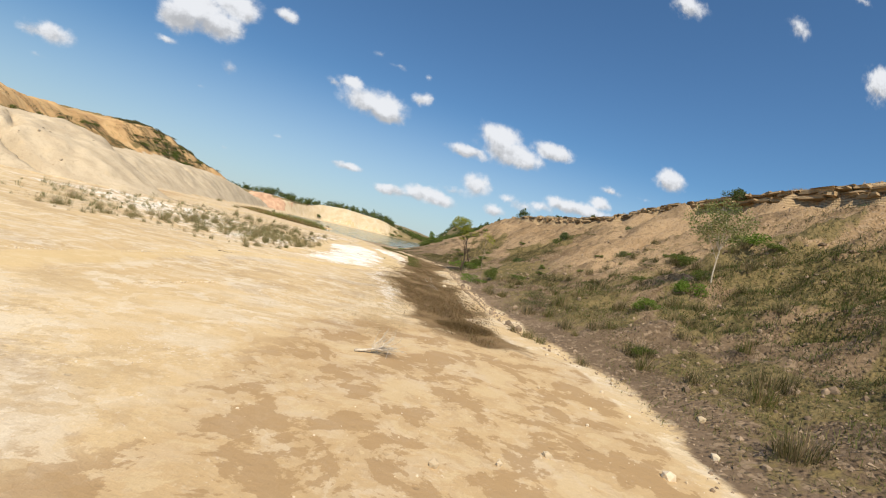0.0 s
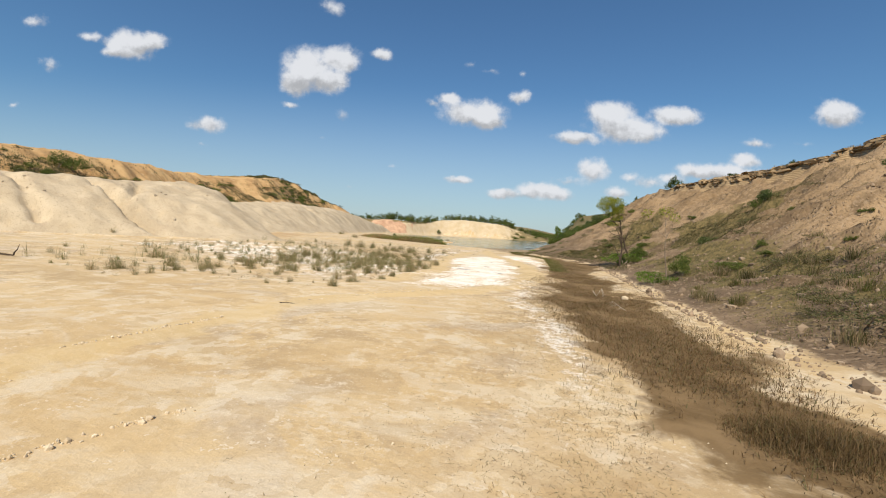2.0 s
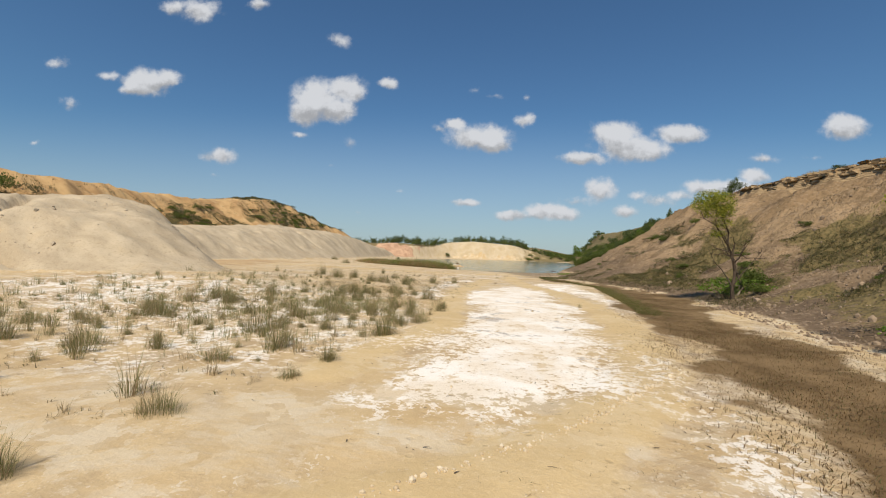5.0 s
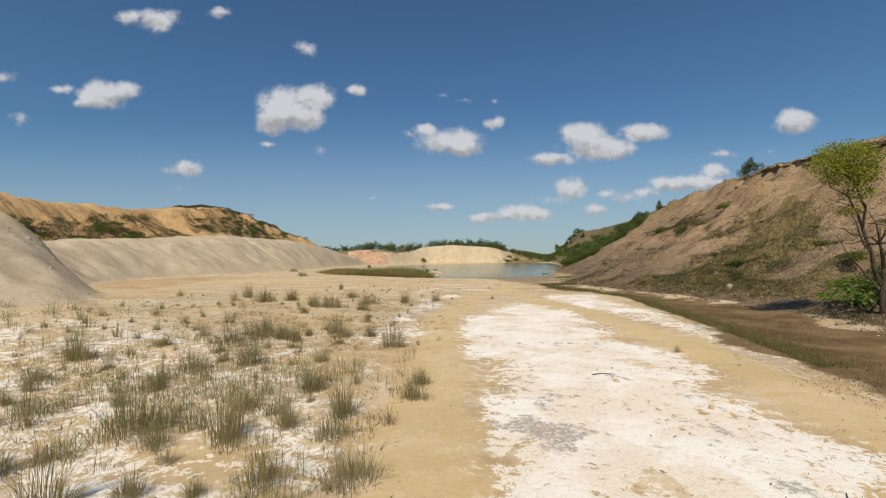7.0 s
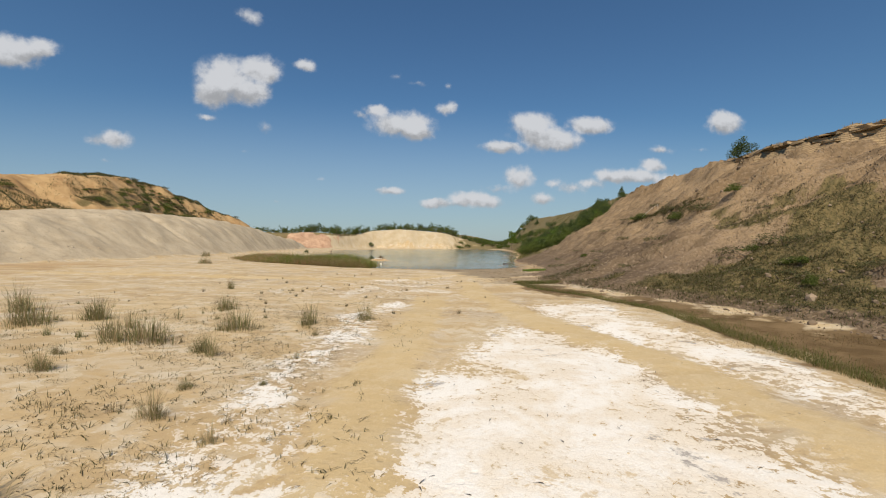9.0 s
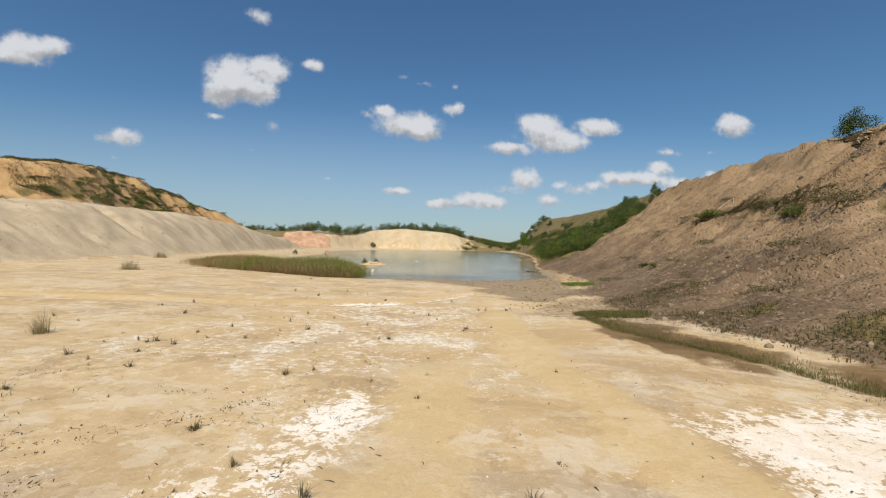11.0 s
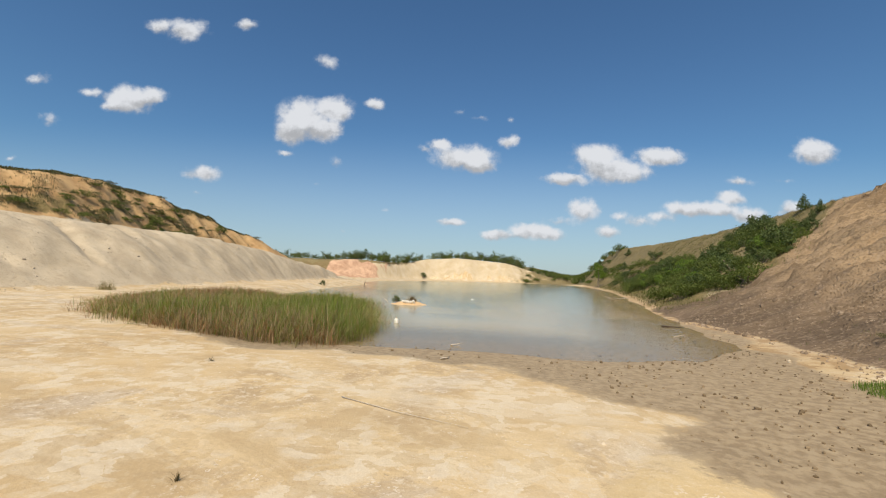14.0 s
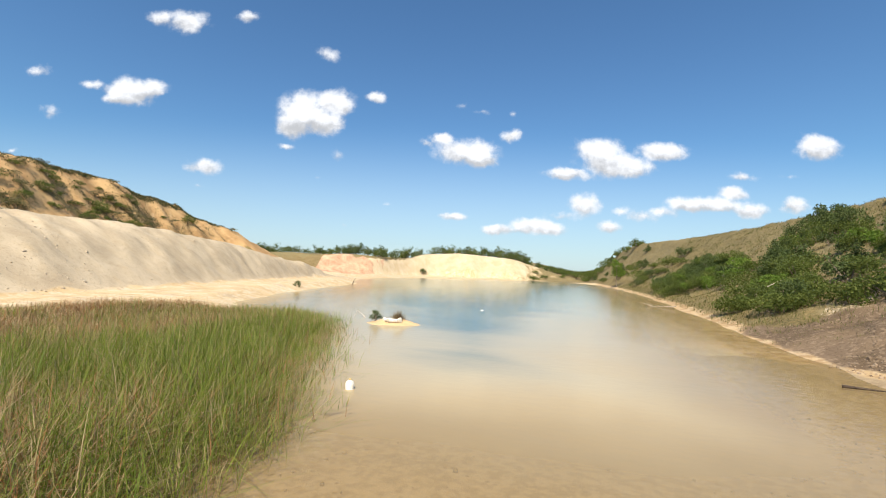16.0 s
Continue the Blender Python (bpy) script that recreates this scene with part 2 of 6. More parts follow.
    # salt crust, flaking at its edges
    crust = n.mix(n.ramp(mid, 0.42, 0.60), rgb(0.83, 0.745, 0.62), rgb(0.90, 0.865, 0.80))
    crust = n.mix(n.ramp(small, 0.46, 0.40, 0.0, 0.45), crust, rgb(0.76, 0.67, 0.54))
    crust = n.mix(n.ramp(speck, 0.40, 0.33, 0.0, 0.5), crust, rgb(0.58, 0.47, 0.33))
    crust = n.mix(n.math("MULTIPLY", n.ramp(flake, 0.035, 0.0), n.ramp(mid, 0.60, 0.45, 0.0, 0.5)), crust, rgb(0.56, 0.45, 0.31))
    spot = n.vec("LENGTH", n.vec("MULTIPLY_ADD", flat, (1.1, 0.62, 0), (9.8, -21.9, 0))[0])[1]
    ashen = n.math("MULTIPLY_ADD", n.ramp(spot, 1.3, 0.2), 0.11, n.noise(flat, 0.55, 7.0, 0.72, 0.2))
    crust = n.mix(n.math("MULTIPLY", n.ramp(ashen, 0.60, 0.635), n.ramp(speck, 0.44, 0.50, 0.25, 0.9)), crust, rgb(0.37, 0.34, 0.315))
    crust = n.mix(n.ramp(ashen, 0.41, 0.375, 0.0, 0.8), crust, n.mix(speck, rgb(0.58, 0.44, 0.255), rgb(0.70, 0.57, 0.38)))
    patchy = n.math("MULTIPLY_ADD", n.math("SUBTRACT", speck, 0.5), 1.5, n.math("MULTIPLY_ADD", n.math("SUBTRACT", small, 0.5), 3.3, n.math("MULTIPLY_ADD", n.ramp(flake, 0.0, 0.12), 0.22, n.math("MULTIPLY_ADD", n.math("SUBTRACT", mid, 0.5), 1.9, n.math("SUBTRACT", masks["salt"], 0.20)))))
    salty = n.math("MULTIPLY", n.ramp(patchy, 0.46, 0.54), n.ramp(masks["salt"], 0.02, 0.62, 0.0, 0.95))
    c = n.mix(salty, c, crust)
    c = n.mix(edge("strip", 1.7, mid, 0.34, 0.66), c, n.mix(n.ramp(mid, 0.35, 0.65), rgb(0.12, 0.077, 0.034), rgb(0.23, 0.155, 0.078)))
    # slopes
    peb = n.node("ShaderNodeTexVoronoi", {"Vector": at, "Scale": 7.0, "Randomness": 1.0}, feature="F1")
    tone = n.node("ShaderNodeSeparateColor", {0: peb.outputs["Color"]}).outputs[0]
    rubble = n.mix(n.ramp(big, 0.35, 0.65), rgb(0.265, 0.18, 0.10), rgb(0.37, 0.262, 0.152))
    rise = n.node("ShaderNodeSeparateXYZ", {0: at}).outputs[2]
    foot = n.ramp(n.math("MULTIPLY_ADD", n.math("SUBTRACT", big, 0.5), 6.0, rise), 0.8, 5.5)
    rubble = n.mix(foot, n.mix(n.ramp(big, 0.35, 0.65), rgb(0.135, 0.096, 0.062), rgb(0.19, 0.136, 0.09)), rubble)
    fans = n.noise(n.vec("MULTIPLY", at, (0.25, 0.8, 0.25))[0], 0.42, 6.0, 0.6, 0.5)
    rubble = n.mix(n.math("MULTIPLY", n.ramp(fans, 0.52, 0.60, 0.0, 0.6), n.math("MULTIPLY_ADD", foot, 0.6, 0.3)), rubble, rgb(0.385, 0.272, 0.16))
    rubble = n.mix(n.ramp(fans, 0.46, 0.38, 0.0, 0.55), rubble, rgb(0.12, 0.083, 0.05))
    down = n.noise(n.vec("MULTIPLY", at, (0.16, 1.0, 0.1))[0], 1.1, 6.0, 0.64, 0.25)
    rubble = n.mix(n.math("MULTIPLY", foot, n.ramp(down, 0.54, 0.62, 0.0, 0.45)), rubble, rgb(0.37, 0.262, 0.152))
    rubble = n.mix(n.ramp(down, 0.46, 0.38, 0.0, 0.5), rubble, rgb(0.105, 0.073, 0.044))
    rubble = n.mix(n.ramp(tone, 0.74, 0.92, 0.0, 0.5), rubble, rgb(0.35, 0.262, 0.175))
    rubble = n.mix(n.ramp(tone, 0.35, 0.1, 0.0, 0.3), rubble, rgb(0.13, 0.09, 0.055))
    rubble = n.mix(n.ramp(speck, 0.42, 0.34, 0.0, 0.6), rubble, rgb(0.085, 0.06, 0.038))
    rubble = n.mix(n.ramp(small, 0.43, 0.35, 0.0, 0.5), rubble, rgb(0.09, 0.062, 0.038))
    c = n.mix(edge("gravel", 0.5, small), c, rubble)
    tall = n.vec("MULTIPLY", at, (0.8, 1.3, 0.7))[0]
    streak = n.noise(tall, 0.35, 7.0, 0.66, 0.5)
    marl = n.mix(n.ramp(streak, 0.35, 0.66), rgb(0.43, 0.35, 0.24), rgb(0.55, 0.46, 0.325))
    marl = n.mix(n.ramp(mid, 0.54, 0.76, 0.0, 0.6), marl, rgb(0.53, 0.42, 0.265))
    marl = n.mix(n.ramp(small, 0.44, 0.36, 0.0, 0.5), marl, rgb(0.31, 0.245, 0.165))
    marl = n.mix(n.ramp(speck, 0.43, 0.35, 0.0, 0.6), marl, rgb(0.25, 0.195, 0.13))
    marl = n.mix(n.ramp(speck, 0.57, 0.64, 0.0, 0.5), marl, rgb(0.60, 0.51, 0.37))
    c = n.mix(edge("clay", 0.3), c, marl)
    ochre = n.mix(n.ramp(streak, 0.34, 0.66), rgb(0.35, 0.21, 0.095), rgb(0.52, 0.345, 0.165))
    ochre = n.mix(n.ramp(mid, 0.55, 0.75, 0.0, 0.6), ochre, rgb(0.62, 0.47, 0.27))
    c = n.mix(edge("cliff", 0.4), c, ochre)
    beds = n.node("ShaderNodeTexWave", {"Vector": n.vec("ADD", n.vec("MULTIPLY", at, (0.02, 0.02, 1.0))[0], n.vec("SCALE", n.node("ShaderNodeTexNoise", {"Vector": at, "Scale": 0.4, "Detail": 4.0}).outputs["Color"])[0])[0], "Scale": 1.6, "Distortion": 1.5, "Detail": 3.0},
                  bands_direction="Z").outputs["Fac"]
    cream = n.mix(n.ramp(streak, 0.3, 0.7), rgb(0.46, 0.375, 0.245), rgb(0.56, 0.485, 0.36))
    c = n.mix(edge("pale", 0.3), c, n.mix(n.math("MULTIPLY", beds, 0.35), cream, rgb(0.52, 0.36, 0.16)))
    c = n.mix(n.math("MULTIPLY", edge("pink", 1.0), 0.8), c, n.mix(n.ramp(streak, 0.3, 0.7), rgb(0.30, 0.15, 0.095), rgb(0.60, 0.38, 0.25)))
    ledge = n.mix(n.ramp(beds, 0.35, 0.6), rgb(0.27, 0.19, 0.105), rgb(0.42, 0.305, 0.175))
    c = n.mix(edge("strata", 0.3, small), c, ledge)
    turf = n.mix(n.ramp(small, 0.36, 0.6), rgb(0.062, 0.062, 0.02), rgb(0.185, 0.145, 0.06))
    c = n.mix(n.math("MULTIPLY", edge("green", 1.0, small), 0.85), c, turf)
    c = n.mix(n.math("MULTIPLY", n.ramp(grain, 0.3, 0.7), 0.12), c, rgb(0.28, 0.20, 0.12))
    link(n, c, shader, "Base Color")
    wet = n.math("MULTIPLY", edge("mud", 0.3, small), 0.32)
    link(n, n.math("SUBTRACT", 0.95, wet), shader, "Roughness")
    stones = n.math("MULTIPLY", n.ramp(peb.outputs["Distance"], 0.0, 0.5, 1.0, 0.0), n.math("MULTIPLY", masks["gravel"], 0.6))
    up = n.math("MULTIPLY_ADD", n.math("ADD", n.math("MULTIPLY_ADD", pits, -2.0, grain), n.math("MULTIPLY", speck, 1.6)), 0.14, n.math("MULTIPLY_ADD", small, 0.5, n.math("ADD", stones, n.math("MULTIPLY", n.ramp(flake, 0.0, 0.06), n.math("MULTIPLY", salty, 0.05)))))
    link(n, n.node("ShaderNodeBump", {"Height": up, "Strength": n.math("MULTIPLY_ADD", masks["gravel"], 0.45, 0.45), "Distance": 0.09}).outputs[0], shader, "Normal")
    return m


def leaf_material(name, a, b, c=None, share=0.15, rough=0.6, through=0.35, whole=0.0):
    """Foliage: each leaf takes a tone between a and b, some of them c."""
    m, n, shader = material(name, rough, 0.25)
    geo = n.node("ShaderNodeNewGeometry")
    own = n.node("ShaderNodeObjectInfo").outputs["Random"]
    r = geo.outputs["Random Per Island"]
    tone = n.mix(r, rgb(*a), rgb(*b))
    if c:
        pick = n.math("FRACT", n.math("MULTIPLY", r, 17.31))
        tone = n.mix(n.ramp(pick, 1 - share - 0.04, 1 - share + 0.04), tone, rgb(*c))
    tone = n.mix(n.math("MULTIPLY", own, 0.35), tone, rgb(a[0] * 0.7, a[1] * 0.75, a[2] * 0.6))
    link(n, tone, shader, "Base Color")
    clear = n.node("ShaderNodeBsdfTranslucent", {"Color": tone})
    both = n.node("ShaderNodeMixShader", {0: through, 1: shader.outputs[0], 2: clear.outputs[0]})
    out = next(k for k in n.tree.nodes if k.type == "OUTPUT_MATERIAL")
    n.tree.links.new(both.outputs[0], out.inputs[0])
    return m


def bark_material(name, a, b, scale=14.0):
    m, n, shader = material(name, 0.9, 0.15)
    at = n.node("ShaderNodeTexCoord").outputs["Object"]
    v = n.noise(n.vec("MULTIPLY", at, (1, 1, 0.25))[0], scale, 5.0, 0.65)
    link(n, n.mix(n.ramp(v, 0.3, 0.7), rgb(*a), rgb(*b)), shader, "Base Color")
    link(n, n.node("ShaderNodeBump", {"Height": v, "Strength": 0.6, "Distance": 0.02}).outputs[0], shader, "Normal")
    return m


def stone_material(name, a, b, spread=0.7):
    m, n, shader = material(name, 0.92, 0.15)
    at = n.node("ShaderNodeTexCoord").outputs["Object"]
    r = n.node("ShaderNodeNewGeometry").outputs["Random Per Island"]
    own = n.node("ShaderNodeObjectInfo").outputs["Random"]
    v = n.noise(at, 9.0, 5.0, 0.65)
    f = n.math("MULTIPLY_ADD", n.math("FRACT", n.math("ADD", r, own)), spread, n.math("MULTIPLY", v, 1 - spread))
    link(n, n.mix(f, rgb(*a), rgb(*b)), shader, "Base Color")
    link(n, n.node("ShaderNodeBump", {"Height": v, "Strength": 0.5, "Distance": 0.02}).outputs[0], shader, "Normal")
    return m


def plain_material(name, color, rough=0.5, metal=0.0, spec=0.5, grime=0.15):
    m, n, shader = material(name, rough, spec)
    at = n.node("ShaderNodeTexCoord").outputs["Object"]
    v = n.noise(at, 7.0, 5.0, 0.6)
    link(n, n.mix(n.ramp(v, 0.45, 0.75, 0.0, grime), rgb(*color), rgb(0.3, 0.24, 0.16)), shader, "Base Color")
    shader.inputs["Metallic"].default_value = metal
    return m


def water_material():
    """Silty water: clear enough to show its bed where it is shallow, cloudy further out."""
    m, n, shader = material("water", 0.05)
    n.tree.nodes.remove(shader)
    at = n.node("ShaderNodeTexCoord").outputs["Object"]
    depth = n.node("ShaderNodeAttribute", attribute_name="depth").outputs["Fac"]
    drift = n.noise(n.vec("MULTIPLY", at, (0.6, 1.6, 1))[0], 0.05, 4.0, 0.55, 0.8)
    d = n.math("MULTIPLY_ADD", n.math("SUBTRACT", drift, 0.5), 0.9, depth)
    murk = n.mix(n.ramp(d, 0.1, 0.75), rgb(0.45, 0.335, 0.17), rgb(0.43, 0.365, 0.235))
    murk = n.mix(n.ramp(d, 0.6, 1.15), murk, rgb(0.13, 0.17, 0.16))
    murk = n.mix(n.ramp(d, 0.95, 1.7), murk, rgb(0.04, 0.09, 0.12))
    ripple = n.node("ShaderNodeBump", {"Height": n.math("MULTIPLY_ADD", n.noise(n.vec("MULTIPLY", at, (1, 1.8, 1))[0], 2.2, 4.0, 0.6), 1.0, n.noise(at, 0.35, 2.0)), "Strength": 0.16, "Distance": 0.06}).outputs[0]
    cloudy = n.node("ShaderNodeBsdfDiffuse", {"Color": murk})
    clear = n.node("ShaderNodeBsdfTransparent", {"Color": rgb(0.93, 0.90, 0.82)})
    body = n.node("ShaderNodeMixShader", {0: n.ramp(depth, 0.0, 0.55, 0.18, 1.0), 1: clear.outputs[0], 2: cloudy.outputs[0]})
    gloss = n.node("ShaderNodeBsdfGlossy", {"Color": rgb(0.80, 0.88, 0.92), "Roughness": 0.09, "Normal": ripple})
    f = n.node("ShaderNodeFresnel", {"IOR": 1.19, "Normal": ripple}).outputs[0]
    both = n.node("ShaderNodeMixShader", {0: f, 1: body.outputs[0], 2: gloss.outputs[0]})
    out = next(k for k in n.tree.nodes if k.type == "OUTPUT_MATERIAL")
    n.tree.links.new(both.outputs[0], out.inputs[0])
    return m


GROUND, WATER_MAT = ground_material(), water_material()
LEAF_TUFT = leaf_material("tuft_blades", (0.165, 0.175, 0.06), (0.33, 0.32, 0.14), (0.42, 0.33, 0.19), 0.32, through=0.42)
LEAF_DRY = leaf_material("dry_blades", (0.32, 0.235, 0.13), (0.45, 0.35, 0.20), (0.22, 0.19, 0.09), 0.2)
LEAF_BROWN = leaf_material("brown_seepweed", (0.13, 0.08, 0.034), (0.25, 0.165, 0.08), (0.14, 0.125, 0.05), 0.2, through=0.3)
LEAF_REED = leaf_material("reed_blades", (0.11, 0.175, 0.023), (0.32, 0.35, 0.06), (0.48, 0.38, 0.19), 0.16, through=0.4)
LEAF_REED_DRY = leaf_material("dry_reed_blades", (0.31, 0.21, 0.10), (0.52, 0.41, 0.24), (0.34, 0.16, 0.065), 0.3, through=0.32)
LEAF_GRASS = leaf_material("slope_grass_blades", (0.095, 0.115, 0.028), (0.20, 0.19, 0.06), (0.29, 0.21, 0.10), 0.25)
LEAF_VERGE = leaf_material("verge_leaves", (0.05, 0.075, 0.016), (0.13, 0.15, 0.035), (0.19, 0.15, 0.07), 0.2)
LEAF_STRAW = leaf_material("straw_blades", (0.20, 0.15, 0.08), (0.32, 0.245, 0.14), (0.15, 0.13, 0.06), 0.25)
LEAF_HERB = leaf_material("herb_leaves", (0.075, 0.078, 0.027), (0.155, 0.14, 0.055), (0.21, 0.16, 0.085), 0.25)
LEAF_WEED = leaf_material("weed_leaves", (0.10, 0.09, 0.045), (0.20, 0.17, 0.085), (0.24, 0.17, 0.09), 0.2)
LEAF_STUBBLE = leaf_material("stubble_stalks", (0.27, 0.20, 0.115), (0.44, 0.34, 0.205), (0.20, 0.18, 0.085), 0.3)
LEAF_SHRUB = leaf_material("shrub_leaves", (0.08, 0.115, 0.022), (0.19, 0.225, 0.05), None, through=0.4)
LEAF_JUNIPER = leaf_material("juniper_needles", (0.055, 0.085, 0.024), (0.13, 0.165, 0.05), None, through=0.25)
LEAF_FRESH = leaf_material("fresh_leaves", (0.10, 0.18, 0.02), (0.20, 0.28, 0.045), None, through=0.4)
LEAF_YELLOW = leaf_material("yellow_green_leaves", (0.26, 0.30, 0.03), (0.43, 0.41, 0.06), (0.14, 0.19, 0.03), 0.25, through=0.45)
LEAF_GREY = leaf_material("grey_scrub_leaves", (0.09, 0.10, 0.04), (0.18, 0.17, 0.07), (0.25, 0.19, 0.10), 0.2)
LEAF_PALE = leaf_material("pale_leaves", (0.15, 0.18, 0.055), (0.28, 0.29, 0.11), None)
BARK = bark_material("bark", (0.14, 0.105, 0.075), (0.29, 0.235, 0.175))
DARK_BARK = bark_material("dark_bark", (0.07, 0.052, 0.037), (0.16, 0.125, 0.09))
BARK_PALE = bark_material("pale_bark", (0.33, 0.28, 0.215), (0.52, 0.46, 0.37))
DEAD_WOOD = bark_material("dead_wood", (0.36, 0.30, 0.225), (0.60, 0.54, 0.44))
DARK_WOOD = bark_material("dark_wood", (0.045, 0.033, 0.024), (0.12, 0.09, 0.065))
STONE = stone_material("stone", (0.12, 0.086, 0.058), (0.38, 0.29, 0.20))
STONE_PALE = stone_material("pale_stone", (0.44, 0.34, 0.21), (0.70, 0.61, 0.46))


# ---- the lie of the land ----
WATER = -0.15


def lattice(ix, iy, k):
    """A repeatable random number in 0..1 for each point of a lattice."""
    h = np.sin(ix * 127.1 + iy * 311.7 + k * 74.7) * 43758.5453
    return h - np.floor(h)


def smooth_noise(x, y, k=0):
    """Value noise in -1..1."""
    ix, iy = np.floor(x), np.floor(y)
    fx, fy = x - ix, y - iy
    fx, fy = fx * fx * (3 - 2 * fx), fy * fy * (3 - 2 * fy)
    a, b = lattice(ix, iy, k), lattice(ix + 1, iy, k)
    c, d = lattice(ix, iy + 1, k), lattice(ix + 1, iy + 1, k)
    return 2 * ((a + (b - a) * fx) * (1 - fy) + (c + (d - c) * fx) * fy) - 1


def fractal(x, y, k=0, octaves=4):
    total, size = 0.0, 1.0
    for i in range(octaves):
        total = total + size * smooth_noise(x, y, k + 7 * i)
        x, y, size = x * 2.03 + 11.3, y * 2.03 + 5.7, size * 0.5
    return total


def step(a, b, v):
    u = np.clip((v - a) / (b - a), 0, 1)
    return u * u * (3 - 2 * u)


def curve(v, knots):
    """A smooth line through knots (place, value)."""
    p = np.array([k[0] for k in knots], float)
    q = np.array([k[1] for k in knots], float)
    m = np.gradient(q, p)
    v = np.clip(v, p[0], p[-1])
    i = np.clip(np.searchsorted(p, v) - 1, 0, len(p) - 2)
    h = p[i + 1] - p[i]
    u = (v - p[i]) / h
    out = (2 * u**3 - 3 * u**2 + 1) * q[i] + (u**3 - 2 * u**2 + u) * h * m[i] + (3 * u**2 - 2 * u**3) * q[i + 1] + (u**3 - u**2) * h * m[i + 1]
    return np.clip(out, np.minimum(q[i], q[i + 1]), np.maximum(q[i], q[i + 1]))


def inside(x, y, ring):
    """Signed distance to a closed outline, positive inside."""
    best = np.full(np.shape(x), 1e9)
    odd = np.zeros(np.shape(x), bool)
    for (ax, ay), (bx, by) in zip(ring, ring[1:] + ring[:1]):
        ex, ey = bx - ax, by - ay
        u = np.clip(((x - ax) * ex + (y - ay) * ey) / (ex * ex + ey * ey), 0, 1)
        best = np.minimum(best, np.hypot(x - ax - u * ex, y - ay - u * ey))
        if by != ay:
            odd ^= ((ay > y) != (by > y)) & (x < ex * (y - ay) / ey + ax)
    return np.where(odd, best, -best)


def along(x, y, line):
    """Distance to an open line."""
    best = np.full(np.shape(x), 1e9)
    for (ax, ay), (bx, by) in zip(line, line[1:]):
        ex, ey = bx - ax, by - ay
        u = np.clip(((x - ax) * ex + (y - ay) * ey) / (ex * ex + ey * ey), 0, 1)
        best = np.minimum(best, np.hypot(x - ax - u * ex, y - ay - u * ey))
    return best


POND = [(-25, 81.6), (-21, 82.6), (-16, 83.3), (-12.6, 84.6), (-10.6, 88), (-10.1, 94), (-10.6, 101), (-9.9, 112), (-9.2, 127), (-8.8, 150),
        (-9, 177), (-13, 215), (-22, 236), (-46, 225), (-62, 205), (-68, 185), (-64, 165), (-55, 146), (-49, 119), (-44, 106), (-38, 96), (-33, 86)]
SHALLOW = [(-26, 78.5), (-20.4, 79.3), (-15.6, 78.3), (-14, 73.4), (-12.6, 70.8), (-10.8, 70.2), (-9.6, 72), (-8.6, 75), (-7.8, 80), (-8.6, 90), (-9.2, 100),
           (-20, 104), (-40, 104), (-42, 92), (-36, 82)]
STRIP = [(1.8, 11.4), (0, 13.6), (-1.4, 19), (-2.6, 23), (-3.1, 28), (-3.6, 36), (-3.7, 43), (-4.4, 49), (-5.2, 56.5), (-7.4, 61), (-9.6, 63.6), (-9.3, 65.2),
         (-5.2, 60.6), (-2.2, 56.6), (-0.2, 52.4), (0.4, 46), (-0.3, 40.5), (0.7, 32), (1.2, 27), (1.3, 23.4), (2, 19.4), (2.1, 15), (2.6, 12.6)]
SALT_MAIN = [(-8.7, 25.4), (-9.5, 33), (-10.3, 38.4), (-13.2, 42), (-12, 46.6), (-11.1, 50), (-9.6, 50.9), (-8.2, 48.4), (-7, 44.8), (-6, 40), (-5.2, 35), (-4.9, 29.5), (-6.6, 26)]
SALT_SIDE = [(-10, 56.2), (-6.6, 57.2), (-4.3, 48), (-3.4, 42), (-2.7, 36.5), (-4.2, 42), (-6.3, 48.4), (-8.7, 52.8)]
SALT_TUFTS = [(-33, 30), (-23, 29), (-16, 23.6), (-11, 25), (-10.4, 31), (-11, 36), (-14, 41), (-20, 42), (-31, 37)]
SALT_FLAKES = [(-23, 57.5), (-17, 55), (-12, 57), (-11.6, 65), (-15, 70), (-21, 66)]
SALT_ARC = [(-19.5, 66.3), (-17.5, 67.4), (-15.8, 69.6), (-14.6, 72.6)]
SALT_BAND = [(-13.4, 40.6), (-14.2, 43), (-14.8, 46.4), (-14.9, 49.1), (-15.5, 52.3), (-15.0, 56)]
GRAVEL_TOE = [(-13.0, 64.8), (-12.6, 68.6), (-11.6, 71.2), (-10.4, 73), (-9.6, 76), (-9.0, 80), (-8.4, 85), (-5, 85), (-4.4, 72), (-5, 62), (-8.6, 64.4)]
TRACK_A = [(-12, -6), (-10.2, 6), (-10.1, 14), (-9.9, 18.6), (-8.6, 22), (-6, 24.8), (-4.4, 28.5), (-4, 33), (-5.2, 41), (-7.2, 48), (-10, 54), (-12, 60), (-13, 66)]
TRACK_B = [(-10.4, 27), (-10, 33), (-10.7, 36), (-11.6, 39.5), (-13, 46), (-13.4, 53), (-14, 58)]
TRACK_C = [(-40, 62), (-30, 64.5), (-22, 66.2), (-17, 69), (-14, 74)]
REEDS = [(-42, 85.5), (-37, 81), (-32.5, 79.4), (-27, 78.9), (-24.4, 81.2), (-25.2, 85.6), (-27, 89.4), (-29.6, 95), (-33, 101), (-37, 104.5), (-43, 101), (-45, 93)]

